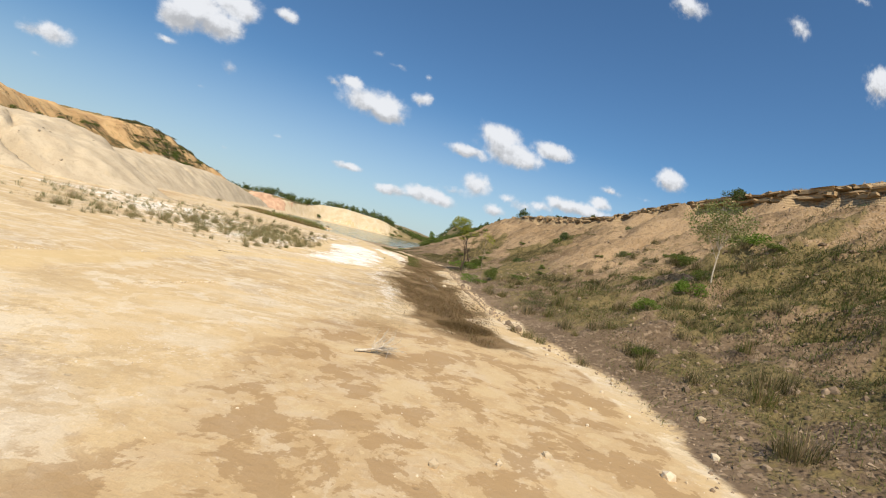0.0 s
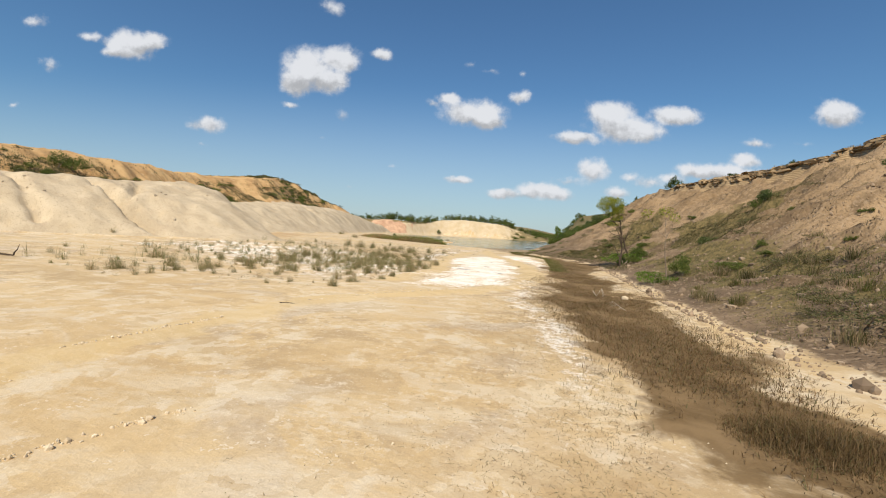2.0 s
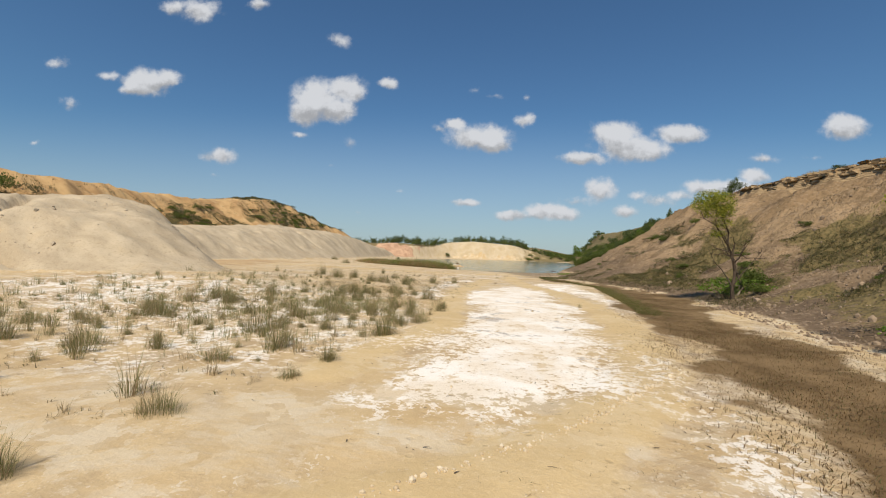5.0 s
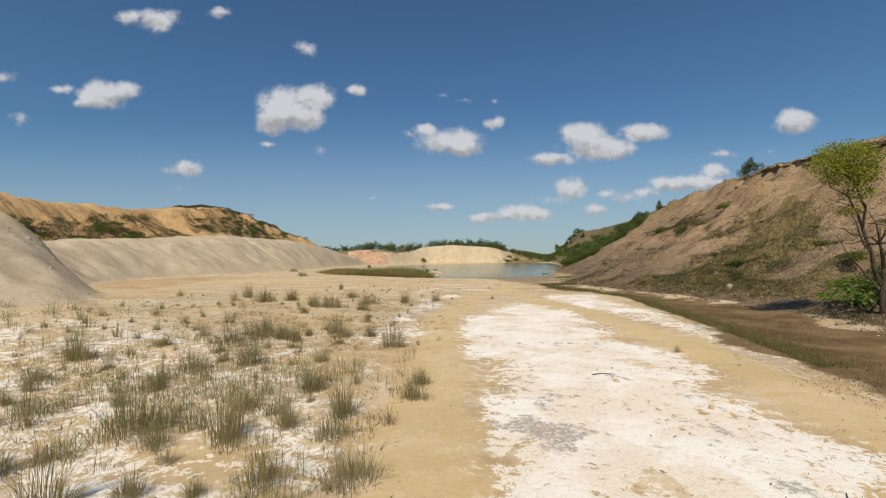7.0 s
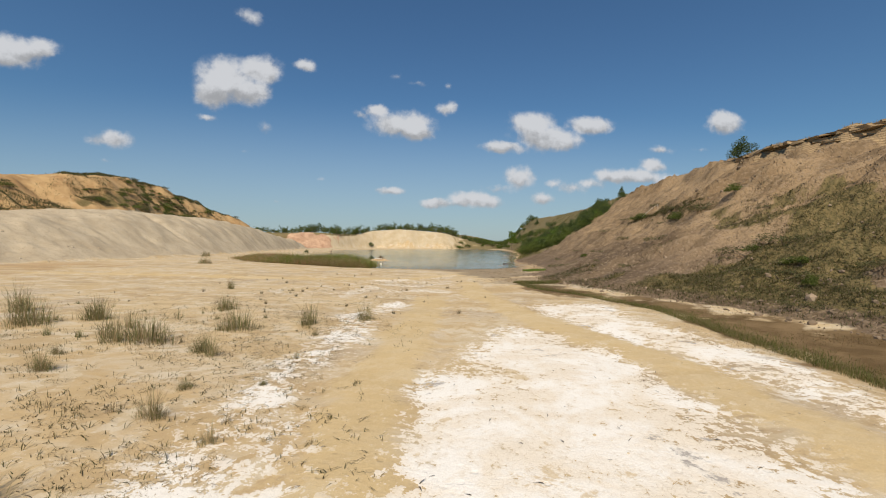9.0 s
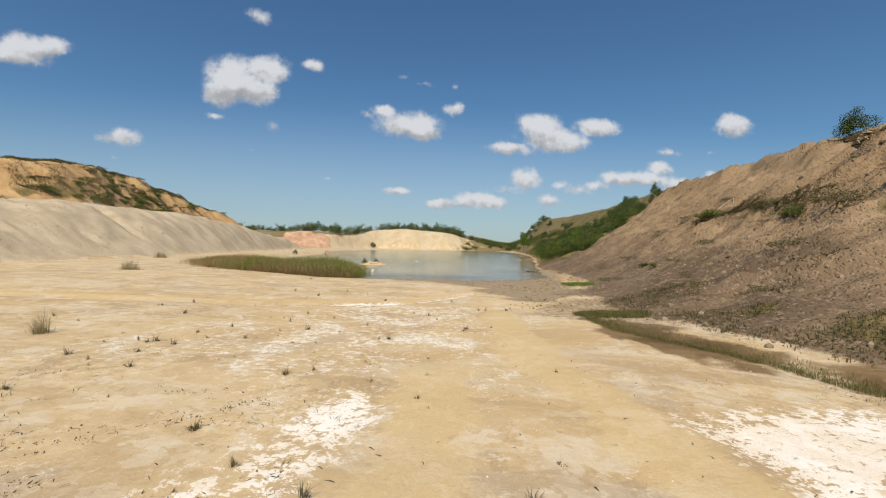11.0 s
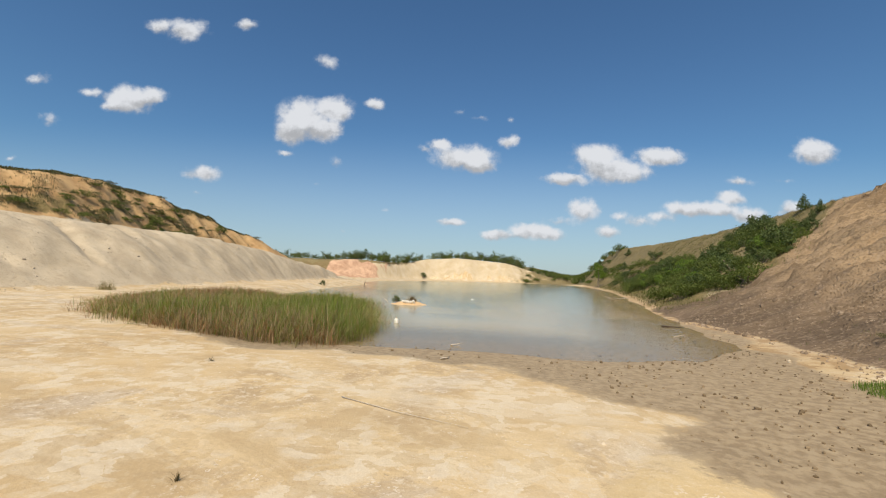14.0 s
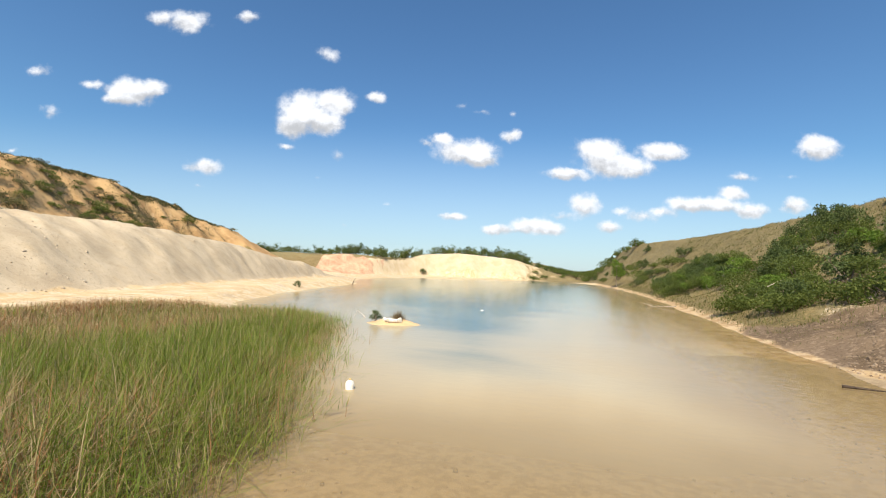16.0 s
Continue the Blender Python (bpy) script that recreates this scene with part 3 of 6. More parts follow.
CRACK_A = [(-46, 36.5), (-42.5, 36.2), (-40.4, 35.7), (-37.5, 35.4), (-35, 35.2)]
CRACK_B = [(-45.8, 41.5), (-43.4, 39.6), (-41.8, 38.2), (-40.4, 36.4)]
CRACK_D = [(-47.5, 31.5), (-45.5, 31.2), (-43, 30.6), (-41.5, 30.2)]
CRACK_C = [(-64, 95.8), (-60, 95.2), (-56, 94.5)]

R_TOE = [(-60, 6), (5, 5.2), (11, 5.2), (15, 3.9), (25, 2.4), (35, 1.6), (44, 0.9), (52, 0), (57, -2), (63, -5.8), (68, -8.2), (75, -8.4), (80, -7.2), (95, -7.9), (102, -9.4),
         (112, -9), (127, -8.2), (150, -7.8), (177, -8), (215, -11), (260, -14), (340, -16), (420, -16)]
R_RIM = [(-60, 24), (0, 25), (20, 25.5), (34, 24.5), (46, 22.5), (56, 20), (66, 16.6), (74, 14.0), (80, 13.3), (86, 13.4), (95, 13.8), (110, 14.2), (135, 14), (160, 12), (185, 8),
         (226, 1), (280, -1), (340, 4), (420, 10)]
R_TOP = [(-60, 12), (0, 12.2), (20, 12.4), (34, 12.7), (46, 12.4), (56, 11.4), (66, 11.0), (74, 11.1), (80, 11.3), (86, 11.6), (95, 12.1), (110, 12.6), (135, 12.8), (160, 12.4),
         (185, 12.2), (226, 12.8), (280, 10), (340, 6), (420, 4)]
L_TOE = [(-60, -52), (10, -50), (20, -46), (30, -39), (36, -33), (40, -28), (43, -28), (47, -32), (52, -40), (58, -47), (66, -51), (75, -50.5), (88, -51), (100, -53), (115, -57),
         (130, -61.5), (150, -66), (170, -70), (200, -74), (420, -74)]
L_CREST = [(-60, -56), (10, -54), (20, -52), (36, -46.3), (40, -45.8), (48, -44.3), (51, -47), (56, -55), (66, -60), (75, -62), (89, -64), (110, -66.5), (130, -67.6), (155, -69),
           (170, -73), (420, -80)]
L_MOUND = [(-60, 4), (10, 4.5), (20, 5), (36, 5.5), (42, 5.8), (47.5, 6.2), (51, 4.9), (57, 4.4), (66, 4.9), (75, 5.3), (89, 6.5), (110, 6.9), (130, 5.6), (140, 4.3), (155, 2.4),
           (165, 0.9), (175, 0.5), (420, 0.5)]
L_CLIFF = [(-60, -75), (20, -75), (60, -76), (85, -80), (106, -83), (120, -88), (141, -90), (160, -84), (175, -90), (420, -110)]
L_TOP = [(-60, 10.5), (50, 10.9), (62, 11.3), (76, 11.4), (88, 11.8), (97, 12.6), (104, 14), (112, 14.6), (125, 15), (134, 13.8), (141, 12.6), (146, 10.6), (153, 8.2), (162, 4),
         (175, 1.6), (420, 1.6)]
F_TOE = [(-400, 170), (-160, 190), (-105, 199), (-92, 203), (-82, 211), (-76, 227), (-55, 236), (-33, 243), (-20, 250), (60, 262), (400, 300)]
F_TOP = [(-400, 8), (-200, 7.5), (-105, 6.2), (-95, 6.6), (-86, 6.2), (-80, 5.6), (-74, 7.9), (-66, 8.7), (-55, 8.4), (-40, 6.9), (-31, 4.2), (-24, 2.2), (-12, 1.6), (400, 1.6)]


def right_share(x, y):
    """How far up the eastern slope: 0 at its toe, 1 at its rim."""
    return (x - curve(y, R_TOE)) / (curve(y, R_RIM) - curve(y, R_TOE))


def left_share(x, y):
    """How far up the western spoil bank: 0 at its toe, 1 at its crest."""
    return (curve(y, L_TOE) - x) / (curve(y, L_TOE) - curve(y, L_CREST))


def grown_over(x, y):
    """How far north of the line where the bare slope gives way to the grown-over hillside, in metres."""
    return y - np.interp(x, [-9, -3, 7.6, 10, 14, 24], [110.5, 107.5, 117, 121, 128, 136])


def cap_weight(y):
    return step(12, 26, y) * (1 - step(83, 88, y))


def ragged_rim(y):
    return 0.014 * fractal(y * 0.30, 0 * y, 21, 3) + 0.011 * fractal(y * 0.9, 0 * y, 23, 3)


def height(x, y):
    x, y = np.asarray(x, float), np.asarray(y, float)
    wide = fractal(x * 0.06, y * 0.06, 3, 3)
    fine = fractal(x * 0.9, y * 0.9, 9, 3)
    lt = curve(y, L_TOE)
    apron = 0.55 * step(0, 1, (-14 - x) / (-14 - lt)) * (1 - step(150, 175, y))
    z = apron + 0.05 * wide + 0.012 * fine
    for line, deep in ((TRACK_A, 0.05), (TRACK_B, 0.05), (TRACK_C, 0.06)):
        d = along(x, y, line) + 0.25 * fractal(x * 0.4, y * 0.4, 31, 2)
        z = z - deep * np.exp(-((d - 0.85) / 0.32) ** 2) + 0.02 * np.exp(-((d - 0.35) / 0.25) ** 2)
    # the dry channel, the shallows and the pond's bed
    z = z - 0.10 * step(-0.8, 1.2, inside(x, y, STRIP))
    near = inside(x, y, POND) + 0.5 * fractal(x * 0.25, y * 0.25, 5, 3)
    z = z + (-0.13 - z) * step(-3.5, -0.3, near)
    z = z + (-0.13 - z) * 0.75 * step(-1.0, 1.5, inside(x, y, SHALLOW) + 0.4 * fine)
    z = z - np.where(near > -1.4, np.minimum(0.06 * step(-1.4, -0.4, near) + 0.034 * np.maximum(near + 0.6, 0) ** 1.25, 2.2), 0)
    # eastern slope
    s = right_share(x, y)
    top = curve(y, R_TOP)
    cap = cap_weight(y)
    c = np.clip(s, 0, 1)
    gully = fractal(y * 0.32, c * 2.2 + 0.02 * y, 15, 4)
    rill = 1 - np.abs(fractal(y * 0.9 + 0.6 * x, c * 3, 17, 3))
    up = step(0.04, 0.35, c)
    ragged = ragged_rim(y)
    lip = step(0.948, 0.970, s + ragged) * 0.6 + step(0.975, 0.996, s + 0.6 * ragged) * 0.4
    easy = c**1.33
    capped = np.minimum(easy, 0.955**1.33) * (0.96 - 0.035 * step(0.7, 0.95, c)) + lip * (1 - 0.955**1.33 * 0.925)
    plain = easy * (1 - 0.12 * step(0.8, 1, c)) + 0.12 * step(0.8, 1, c)
    prof = cap * capped + (1 - cap) * plain
    east = top * prof + up * (1 - step(0.9, 0.99, c)) * (0.75 * gully - 0.95 * rill + 0.66) * (0.4 + 0.9 * c) * (1 - 0.75 * step(-4, 8, grown_over(x, y)))
    east = east + step(0.02, 0.2, c) * 0.24 * fractal(x * 0.8, y * 0.8, 41, 4)
    over = np.maximum(s - 1, 0) * (curve(y, R_RIM) - curve(y, R_TOE))
    east = np.where(s > 0, east + 0.02 * np.minimum(over, 60) + step(0, 4, over) * (0.15 * fractal(x * 0.3, y * 0.3, 43, 3) + 0.12), -1)
    z = np.where(s > 0, z * (1 - step(0, 0.12, s)) + np.maximum(east, 0) + 0 * z, z)
    # western spoil bank, bench and cliff
    u = left_share(x, y)
    v = np.clip(u, 0, 1)
    mound = curve(y, L_MOUND)
    rise = v * (1.22 - 0.22 * v**3)
    rise = np.where(v < 0.12, 1.22 * v * v / 0.24 + 0 * v, rise - 0.0732 * (1 - step(0.12, 0.7, v)))
    runs = fractal(y * 0.5 + 0.1 * x, v * 1.2, 51, 4)
    bank = (mound - 0.55) * rise + v * (1 - v) * (0.10 * runs + 0.12 * fractal(y * 1.3 + 0.2 * x, v * 1.6, 59, 3) + 0.5 * fractal(x * 0.25, y * 0.25, 57, 3)) + step(0.05, 0.3, v) * (0.17 * fractal(x * 0.8, y * 0.8, 53, 4) + 0.25 * fractal(x * 0.22, y * 0.22, 55, 3))
    for line, deep in ((CRACK_A, 1.3), (CRACK_B, 0.9), (CRACK_C, 0.5), (CRACK_D, 0.9)):
        d = along(x, y, line) + 0.2 * fine
        bank = bank - deep * np.exp(-(d / 0.36) ** 2) * step(0.03, 0.25, v) * (1 - step(0.9, 1.1, u))
    ck = curve(y, L_CLIFF) + 1.2 * fractal(y * 0.14, 0 * y, 61, 4)
    w = 9.5
    k = np.clip((ck + w - x) / w, 0, 1)
    carved = fractal(y * 0.4, k * 1.3, 63, 4)
    wall = step(0, 1, k) * 0.45 + 0.55 * k
    room = np.maximum(curve(y, L_TOP) - mound, 0)
    bank = bank + room * wall + np.minimum(room, 1) * k * (1 - k) * (3.0 * carved - 1.2 * np.abs(fractal(y * 0.9, k * 1.5, 67, 3))) + 0.25 * step(0.9, 1.0, k) * fractal(x * 0.5, y * 0.5, 65, 3)
    z = np.where(u > 0, z + np.maximum(bank, 0), z)
    # far cliff across the water
    fy = curve(x, F_TOE) + 2.2 * fractal(x * 0.09, 0 * x, 71, 4)
    g = np.clip((y - fy) / 7.5, 0, 1)
    far = np.maximum(curve(x, F_TOP) * (0.35 * step(0, 1, g) + 0.65 * g) + g * (1 - g) * 2.2 * fractal(x * 0.22, g * 1.5, 73, 4), 0)
    far = far + 0.01 * np.clip(y - fy - 7.5, 0, 200) + step(0.8, 1, g) * 0.3 * fractal(x * 0.1, y * 0.1, 75, 3)
    z = np.maximum(z, np.where(y > fy, far + 0.1, -9))
    return z


# ---- makers ----
def mesh_of(name, verts, faces, mat, smooth=False):
    me = bpy.data.meshes.new(name)
    me.from_pydata(verts.tolist() if hasattr(verts, "tolist") else verts, [], faces)
    me.materials.append(mat)
    if smooth:
        me.shade_smooth()
    return me


def thing(name, label, category, group="", at=(0, 0, 0), turn=0.0):
    return tagged(empty(name, at, turn), label, category, group)


def empty(name, at, turn=0.0):
    ob = new(name)
    ob.empty_display_size = 0.2
    ob.matrix_world = pose(*at, 0, 0, turn)
    return ob


def piece(name, me, parent, label=""):
    """A part: its mesh stands in the parent's own space."""
    ob = new(name, me)
    ob.parent = parent
    return tagged(ob, label)


def part(name, bm, mat, parent, label="", smooth=False):
    me = bpy.data.meshes.new(name)
    bm.to_mesh(me)
    bm.free()
    me.materials.append(mat)
    if smooth:
        me.shade_smooth()
    return piece(name, me, parent, label)


NET = {}


def surface(x, y):
    """Height of the ground's own mesh, between the lines of its net."""
    xs, ys, z = NET["x"], NET["y"], NET["z"]
    x, y = np.asarray(x, float), np.asarray(y, float)
    i, j = np.clip(np.searchsorted(xs, x) - 1, 0, len(xs) - 2), np.clip(np.searchsorted(ys, y) - 1, 0, len(ys) - 2)
    u, v = (x - xs[i]) / (xs[i + 1] - xs[i]), (y - ys[j]) / (ys[j + 1] - ys[j])
    return (z[j, i] * (1 - u) + z[j, i + 1] * u) * (1 - v) + (z[j + 1, i] * (1 - u) + z[j + 1, i + 1] * u) * v


def ground_z(x, y):
    return float(surface(x, y))


def blades(base, tall, heading, lean, wide, rng, bends=2):
    """Ribbons that taper and bend over: a strip with a pointed tip from each base."""
    n = len(base)
    side = np.stack([-np.sin(heading), np.cos(heading), np.zeros(n)], 1)
    out = np.stack([np.cos(heading), np.sin(heading), np.zeros(n)], 1)
    rows, faces = [], []
    for i in range(bends + 1):
        f = i / bends
        mid = base + out * (lean * f**1.7 * tall)[:, None] + np.array([0, 0, 1.0]) * (tall * f * (1 - 0.25 * np.abs(lean) * f))[:, None]
        half = (wide * (0.85 if i == 0 else 1.0) * 0.5)[:, None] * side
        rows += [mid - half, mid + half] if i < bends else [mid]
    k = len(rows)
    verts = np.stack(rows, 1).reshape(-1, 3)
    for j in range(n):
        b = j * k
        for i in range(bends - 1):
            faces.append((b + 2 * i, b + 2 * i + 1, b + 2 * i + 3, b + 2 * i + 2))
        faces.append((b + k - 3, b + k - 2, b + k - 1))
    return verts, faces


def leaves(centres, size, rng, flat=0.0):
    """Small folded leaves, each its own island, turned every way."""
    n = len(centres)
    a = rng.normal(size=(n, 3))
    a[:, 2] *= 1 - flat
    a /= np.linalg.norm(a, axis=1)[:, None]
    b = np.cross(a, rng.normal(size=(n, 3)))
    b /= np.linalg.norm(b, axis=1)[:, None]
    nrm = np.cross(a, b)
    s = (size * rng.uniform(0.6, 1.3, n))[:, None]
    tip, tail = centres + a * s, centres - a * s
    l, r = centres + b * s * 0.55 + nrm * s * 0.2, centres - b * s * 0.55 + nrm * s * 0.2
    verts = np.stack([tail, l, tip, r], 1).reshape(-1, 3)
    faces = [f for j in range(n) for f in ((4 * j, 4 * j + 1, 4 * j + 2), (4 * j, 4 * j + 2, 4 * j + 3))]
    return verts, faces


def tube(points, radii, sides=6):
    """A limb: rings round a line, tapering, closed at both ends."""
    p = np.array(points, float)
    verts, faces = [], []
    for i, (q, r) in enumerate(zip(p, radii)):
        d = p[min(i + 1, len(p) - 1)] - p[max(i - 1, 0)]
        d = d / (np.linalg.norm(d) + 1e-9)
        a = np.cross(d, (0.3, 0.9, 0.1))
        a /= np.linalg.norm(a)
        b = np.cross(d, a)
        for k in range(sides):
            t = 2 * math.pi * k / sides
            verts.append(q + r * (math.cos(t) * a + math.sin(t) * b))
        if i:
            for k in range(sides):
                faces.append(((i - 1) * sides + k, (i - 1) * sides + (k + 1) % sides, i * sides + (k + 1) % sides, i * sides + k))
    faces.append(tuple(range(sides))[::-1])
    faces.append(tuple((len(p) - 1) * sides + k for k in range(sides)))
    return np.array(verts), faces


def joined(pieces):
    verts, faces, n = [], [], 0
    for v, f in pieces:
        verts.append(v)
        faces += [tuple(i + n for i in q) for q in f]
        n += len(v)
    return np.concatenate(verts), faces


def wander(start, end, steps, wild, rng):
    """A crooked line from start to end."""
    s, e = np.array(start, float), np.array(end, float)
    pts = [s + (e - s) * i / steps for i in range(steps + 1)]
    for i in range(1, steps + 1):
        pts[i] = pts[i] + rng.normal(size=3) * wild * np.linalg.norm(e - s) / steps
    return pts


def rock_shape(rng, rough=0.25):
    """A broken stone of twenty faces, about 1 across."""
    bm = bmesh.new()
    bmesh.ops.create_icosphere(bm, subdivisions=1, radius=0.5)
    squash = rng.uniform(0.55, 1.1, 3)
    for v in bm.verts:
        v.co = Vector([c * s for c, s in zip(v.co, squash)]) * (1 + rng.uniform(-rough, rough))
    verts = np.array([v.co[:] for v in bm.verts])
    faces = [tuple(v.index for v in f.verts) for f in bm.faces]
    bm.free()
    return verts, faces


def scattered(shapes, places, sizes, rng, sink=0.25):
    """Many stones in one mesh."""
    verts, faces, n = [], [], 0
    for p, s in zip(places, sizes):
        v, f = shapes[rng.integers(len(shapes))]
        t = rng.uniform(0, 6.283)
        c, q = math.cos(t), math.sin(t)
        v = v @ np.array([[c, q, 0], [-q, c, 0], [0, 0, 1]]) * s + np.array([p[0], p[1], p[2] + s * (0.3 - sink)])
        verts.append(v)
        faces += [tuple(i + n for i in g) for g in f]
        n += len(v)
    return np.concatenate(verts), faces


# ---- ground ----
def spread(lo, hi, near, far_lo, far_hi, grow=1.18):
    """Lines of the ground's net: even between lo and hi, ever wider outside."""
    mid = []
    for (a, b, d) in near:
        mid += list(np.arange(a, b, d))
    left, right, d = [mid[0]], [near[-1][1]], near[0][2]
    while left[-1] > far_lo:
        d *= grow
        left.append(left[-1] - d)
    d = near[-1][2]
    while right[-1] < far_hi:
        right.append(right[-1] + d)
        d *= grow
    return np.array(left[:0:-1] + mid + right)


def ground():
    xs = spread(0, 0, [(-112, -66, 0.9), (-66, -50, 0.5), (-50, -34, 0.34), (-34, 6, 0.27), (6, 30, 0.36)], -4500, 4500)
    ys = spread(0, 0, [(-8, 0, 0.5), (0, 88, 0.30), (88, 150, 0.5), (150, 200, 1.2), (200, 262, 0.9)], -4500, 4500)
    gx, gy = np.meshgrid(xs, ys)
    z = height(gx, gy)
    NET.update(x=xs, y=ys, z=z)
    nx, ny = len(xs), len(ys)
    verts = np.stack([gx, gy, z], -1).reshape(-1, 3)
    idx = np.arange(nx * ny).reshape(ny, nx)
    quads = np.stack([idx[:-1, :-1], idx[:-1, 1:], idx[1:, 1:], idx[1:, :-1]], -1).reshape(-1, 4)
    me = bpy.data.meshes.new("ground")
    me.vertices.add(len(verts))
    me.vertices.foreach_set("co", verts.ravel())
    me.loops.add(quads.size)
    me.loops.foreach_set("vertex_index", quads.ravel().astype(np.int32))
    me.polygons.add(len(quads))
    me.polygons.foreach_set("loop_start", np.arange(0, quads.size, 4, dtype=np.int32))
    me.update(calc_edges=True)
    me.shade_smooth()
    for name, four in cover(gx, gy, z).items():
        layer = me.attributes.new(name, "FLOAT_COLOR", "POINT")
        layer.data.foreach_set("color", np.stack(four, -1).astype(np.float32).ravel())
    me.materials.append(GROUND)
    return tagged(new("ground", me), "pale tan silt flat of an old pit, between eroded slopes", "ground", kind="structure")


def cover(x, y, z):
    """What lies on the ground where: soils and crusts."""
    f1, f2 = fractal(x * 0.5, y * 0.5, 81, 3), fractal(x * 1.6, y * 1.6, 83, 3)

    def zone(ring, w=1.0, wild=0.5):
        return step(-w, w, inside(x, y, ring) + wild * f1)

    s, u = right_share(x, y), left_share(x, y)
    salt = np.maximum.reduce([1.08 * zone(SALT_MAIN, 1.7, 0.8), 0.95 * zone(SALT_SIDE, 1.1, 0.5), 0.52 * zone(SALT_TUFTS, 3.5, 1.8), 0.34 * zone(SALT_FLAKES, 2.5, 1.0),
                              0.95 * np.exp(-((along(x, y, SALT_ARC) + 0.15 * f2) / 0.5) ** 2), 0.60 * np.exp(-((along(x, y, SALT_BAND) + 0.3 * f1) / 0.9) ** 2),
                              0.47 * np.exp(-((inside(x, y, STRIP) + 0.9) / 0.8) ** 2) * (1 - step(38, 46, y)) * step(10, 16, y) * step(0, 0.6, -1 - x)])
    strip = zone(STRIP, 1.5, 1.2)
    mud = zone(SHALLOW, 1.3, 0.9)
    damp = step(15, 9, y) * step(-0.0, -0.05, s) * step(-7, 1, x)
    damp = np.maximum(damp, step(-7.0, -4.0, inside(x, y, POND) + 0.5 * f1) * step(-13, -10, x) * step(74, 80, y))
    gravel = np.maximum(step(-0.03, 0.05, s + 0.015 * f1), 0.5 * zone(GRAVEL_TOE, 2.0, 1.3))
    gravel = gravel * (1 - 0.8 * step(-2, 4, grown_over(x, y)))
    cap = cap_weight(y)
    strata = cap * step(0.92, 0.95, s) * step(1.03, 1.0, s)
    clay = step(0.0, 0.14, u + 0.03 * f1) * (1 - step(170, 182, y))
    ck = curve(y, L_CLIFF)
    cliff = step(0, 2.5, ck + 10.5 - x + 1.2 * f1) * (1 - step(165, 185, y))
    recess = step(46, 54, y) * (1 - step(70, 80, y))
    cliff = np.maximum(cliff, 0.5 * recess * step(-1.8, -0.6, u + 0.3 * f1) * (1 - step(0.02, 0.1, u)))
    k = (ck + 9.5 - x) / 9.5
    turf = step(1.0, 1.15, k + 0.06 * f1) * (0.35 + 0.65 * step(100, 108, y)) * (u > 0)
    band = np.exp(-((k - 0.28 + 0.08 * f1) / 0.2) ** 2) * step(0.0, 0.5, f1 + 0.35) * 0.8 * (y < 150)
    meadow = step(1.0, 1.06, s) * 0.75
    low = np.exp(-((s - 0.2) / 0.2) ** 2) * step(-0.35, 0.35, f1 + 0.25) * (s > 0) * (y < 60) * 0.72
    near = step(0.05, 0.16, s) * (1 - step(0.6, 0.85, s)) * (1 - step(20, 32, y)) * (0.35 + 0.5 * step(-0.4, 0.2, f1)) * (0.55 + 0.45 * step(0.12, 0.35, s))
    wood = step(-2, 3, grown_over(x, y) + 1.5 * f1) * step(0.0, 0.08, s) * 0.86
    fy = curve(x, F_TOE)
    beyond = step(7.2, 9, y - fy + f1)
    shore = step(-54, -14, x + 6 * f1) * step(222, 236, y) * 0.9
    f3 = fractal(x * 0.2, y * 0.2, 133, 4)
    herbs = step(0.03, 0.10, s) * (1 - step(0.5, 0.8, s + 0.15 * f1)) * step(41, 46, y) * (1 - step(64, 72, y + 4 * f1)) * step(0.0, 0.35, f3 + 0.5 * step(56, 46, y)) * 0.8
    green = np.maximum.reduce([herbs, turf, band, meadow, low, near, wood, beyond, shore])
    face = step(-0.5, 1.0, y - fy + f1) * (1 - step(7.5, 9.5, y - fy + f1))
    pink = face * step(-108, -98, x) * (1 - step(-86, -80, x + 3 * f1)) + 0.6 * face * step(-122, -108, x) * step(-100, -108, x)
    pale = np.maximum(face * (1 - pink), step(192, 205, y) * (1 - step(-50, -38, x)) * (u > -0.6) * (1 - beyond) * 0.9)
    pale = pale * (1 - shore)
    track = np.maximum.reduce([np.exp(-((along(x, y, t) + 0.3 * f2) / 1.0) ** 2) for t in (TRACK_A, TRACK_B, TRACK_C)]) * 0.8
    salt = salt * (1 - 0.7 * step(0.3, 0.7, track) * step(30, 33, y))
    return {"cover_a": (salt, strip, mud, damp), "cover_b": (gravel, clay, cliff, green), "cover_c": (pink, pale, strata, track)}


def water():
    xs = np.concatenate([np.arange(-78, -36, 2.0), np.arange(-36, -6, 0.5)])
    ys = np.concatenate([np.arange(64, 104, 0.5), np.arange(104, 250, 2.0)])
    gx, gy = np.meshgrid(xs, ys)
    deep = WATER - surface(gx, gy)
    keep = (inside(gx, gy, POND) > -4) | (inside(gx, gy, SHALLOW) > -0.5)
    nx = len(xs)
    verts = np.stack([gx, gy, np.full(gx.shape, WATER)], -1).reshape(-1, 3)
    faces = [(j * nx + i, j * nx + i + 1, (j + 1) * nx + i + 1, (j + 1) * nx + i) for j in range(len(ys) - 1) for i in range(nx - 1) if keep[j, i] and keep[j + 1, i + 1]]
    me = mesh_of("water", verts, faces, WATER_MAT, True)
    layer = me.attributes.new("depth", "FLOAT", "POINT")
    layer.data.foreach_set("value", deep.astype(np.float32).ravel())
    return tagged(new("water", me), "still silty pond, tan in the shallows and blue-grey further out", "pond", kind="structure")


ground()
water()


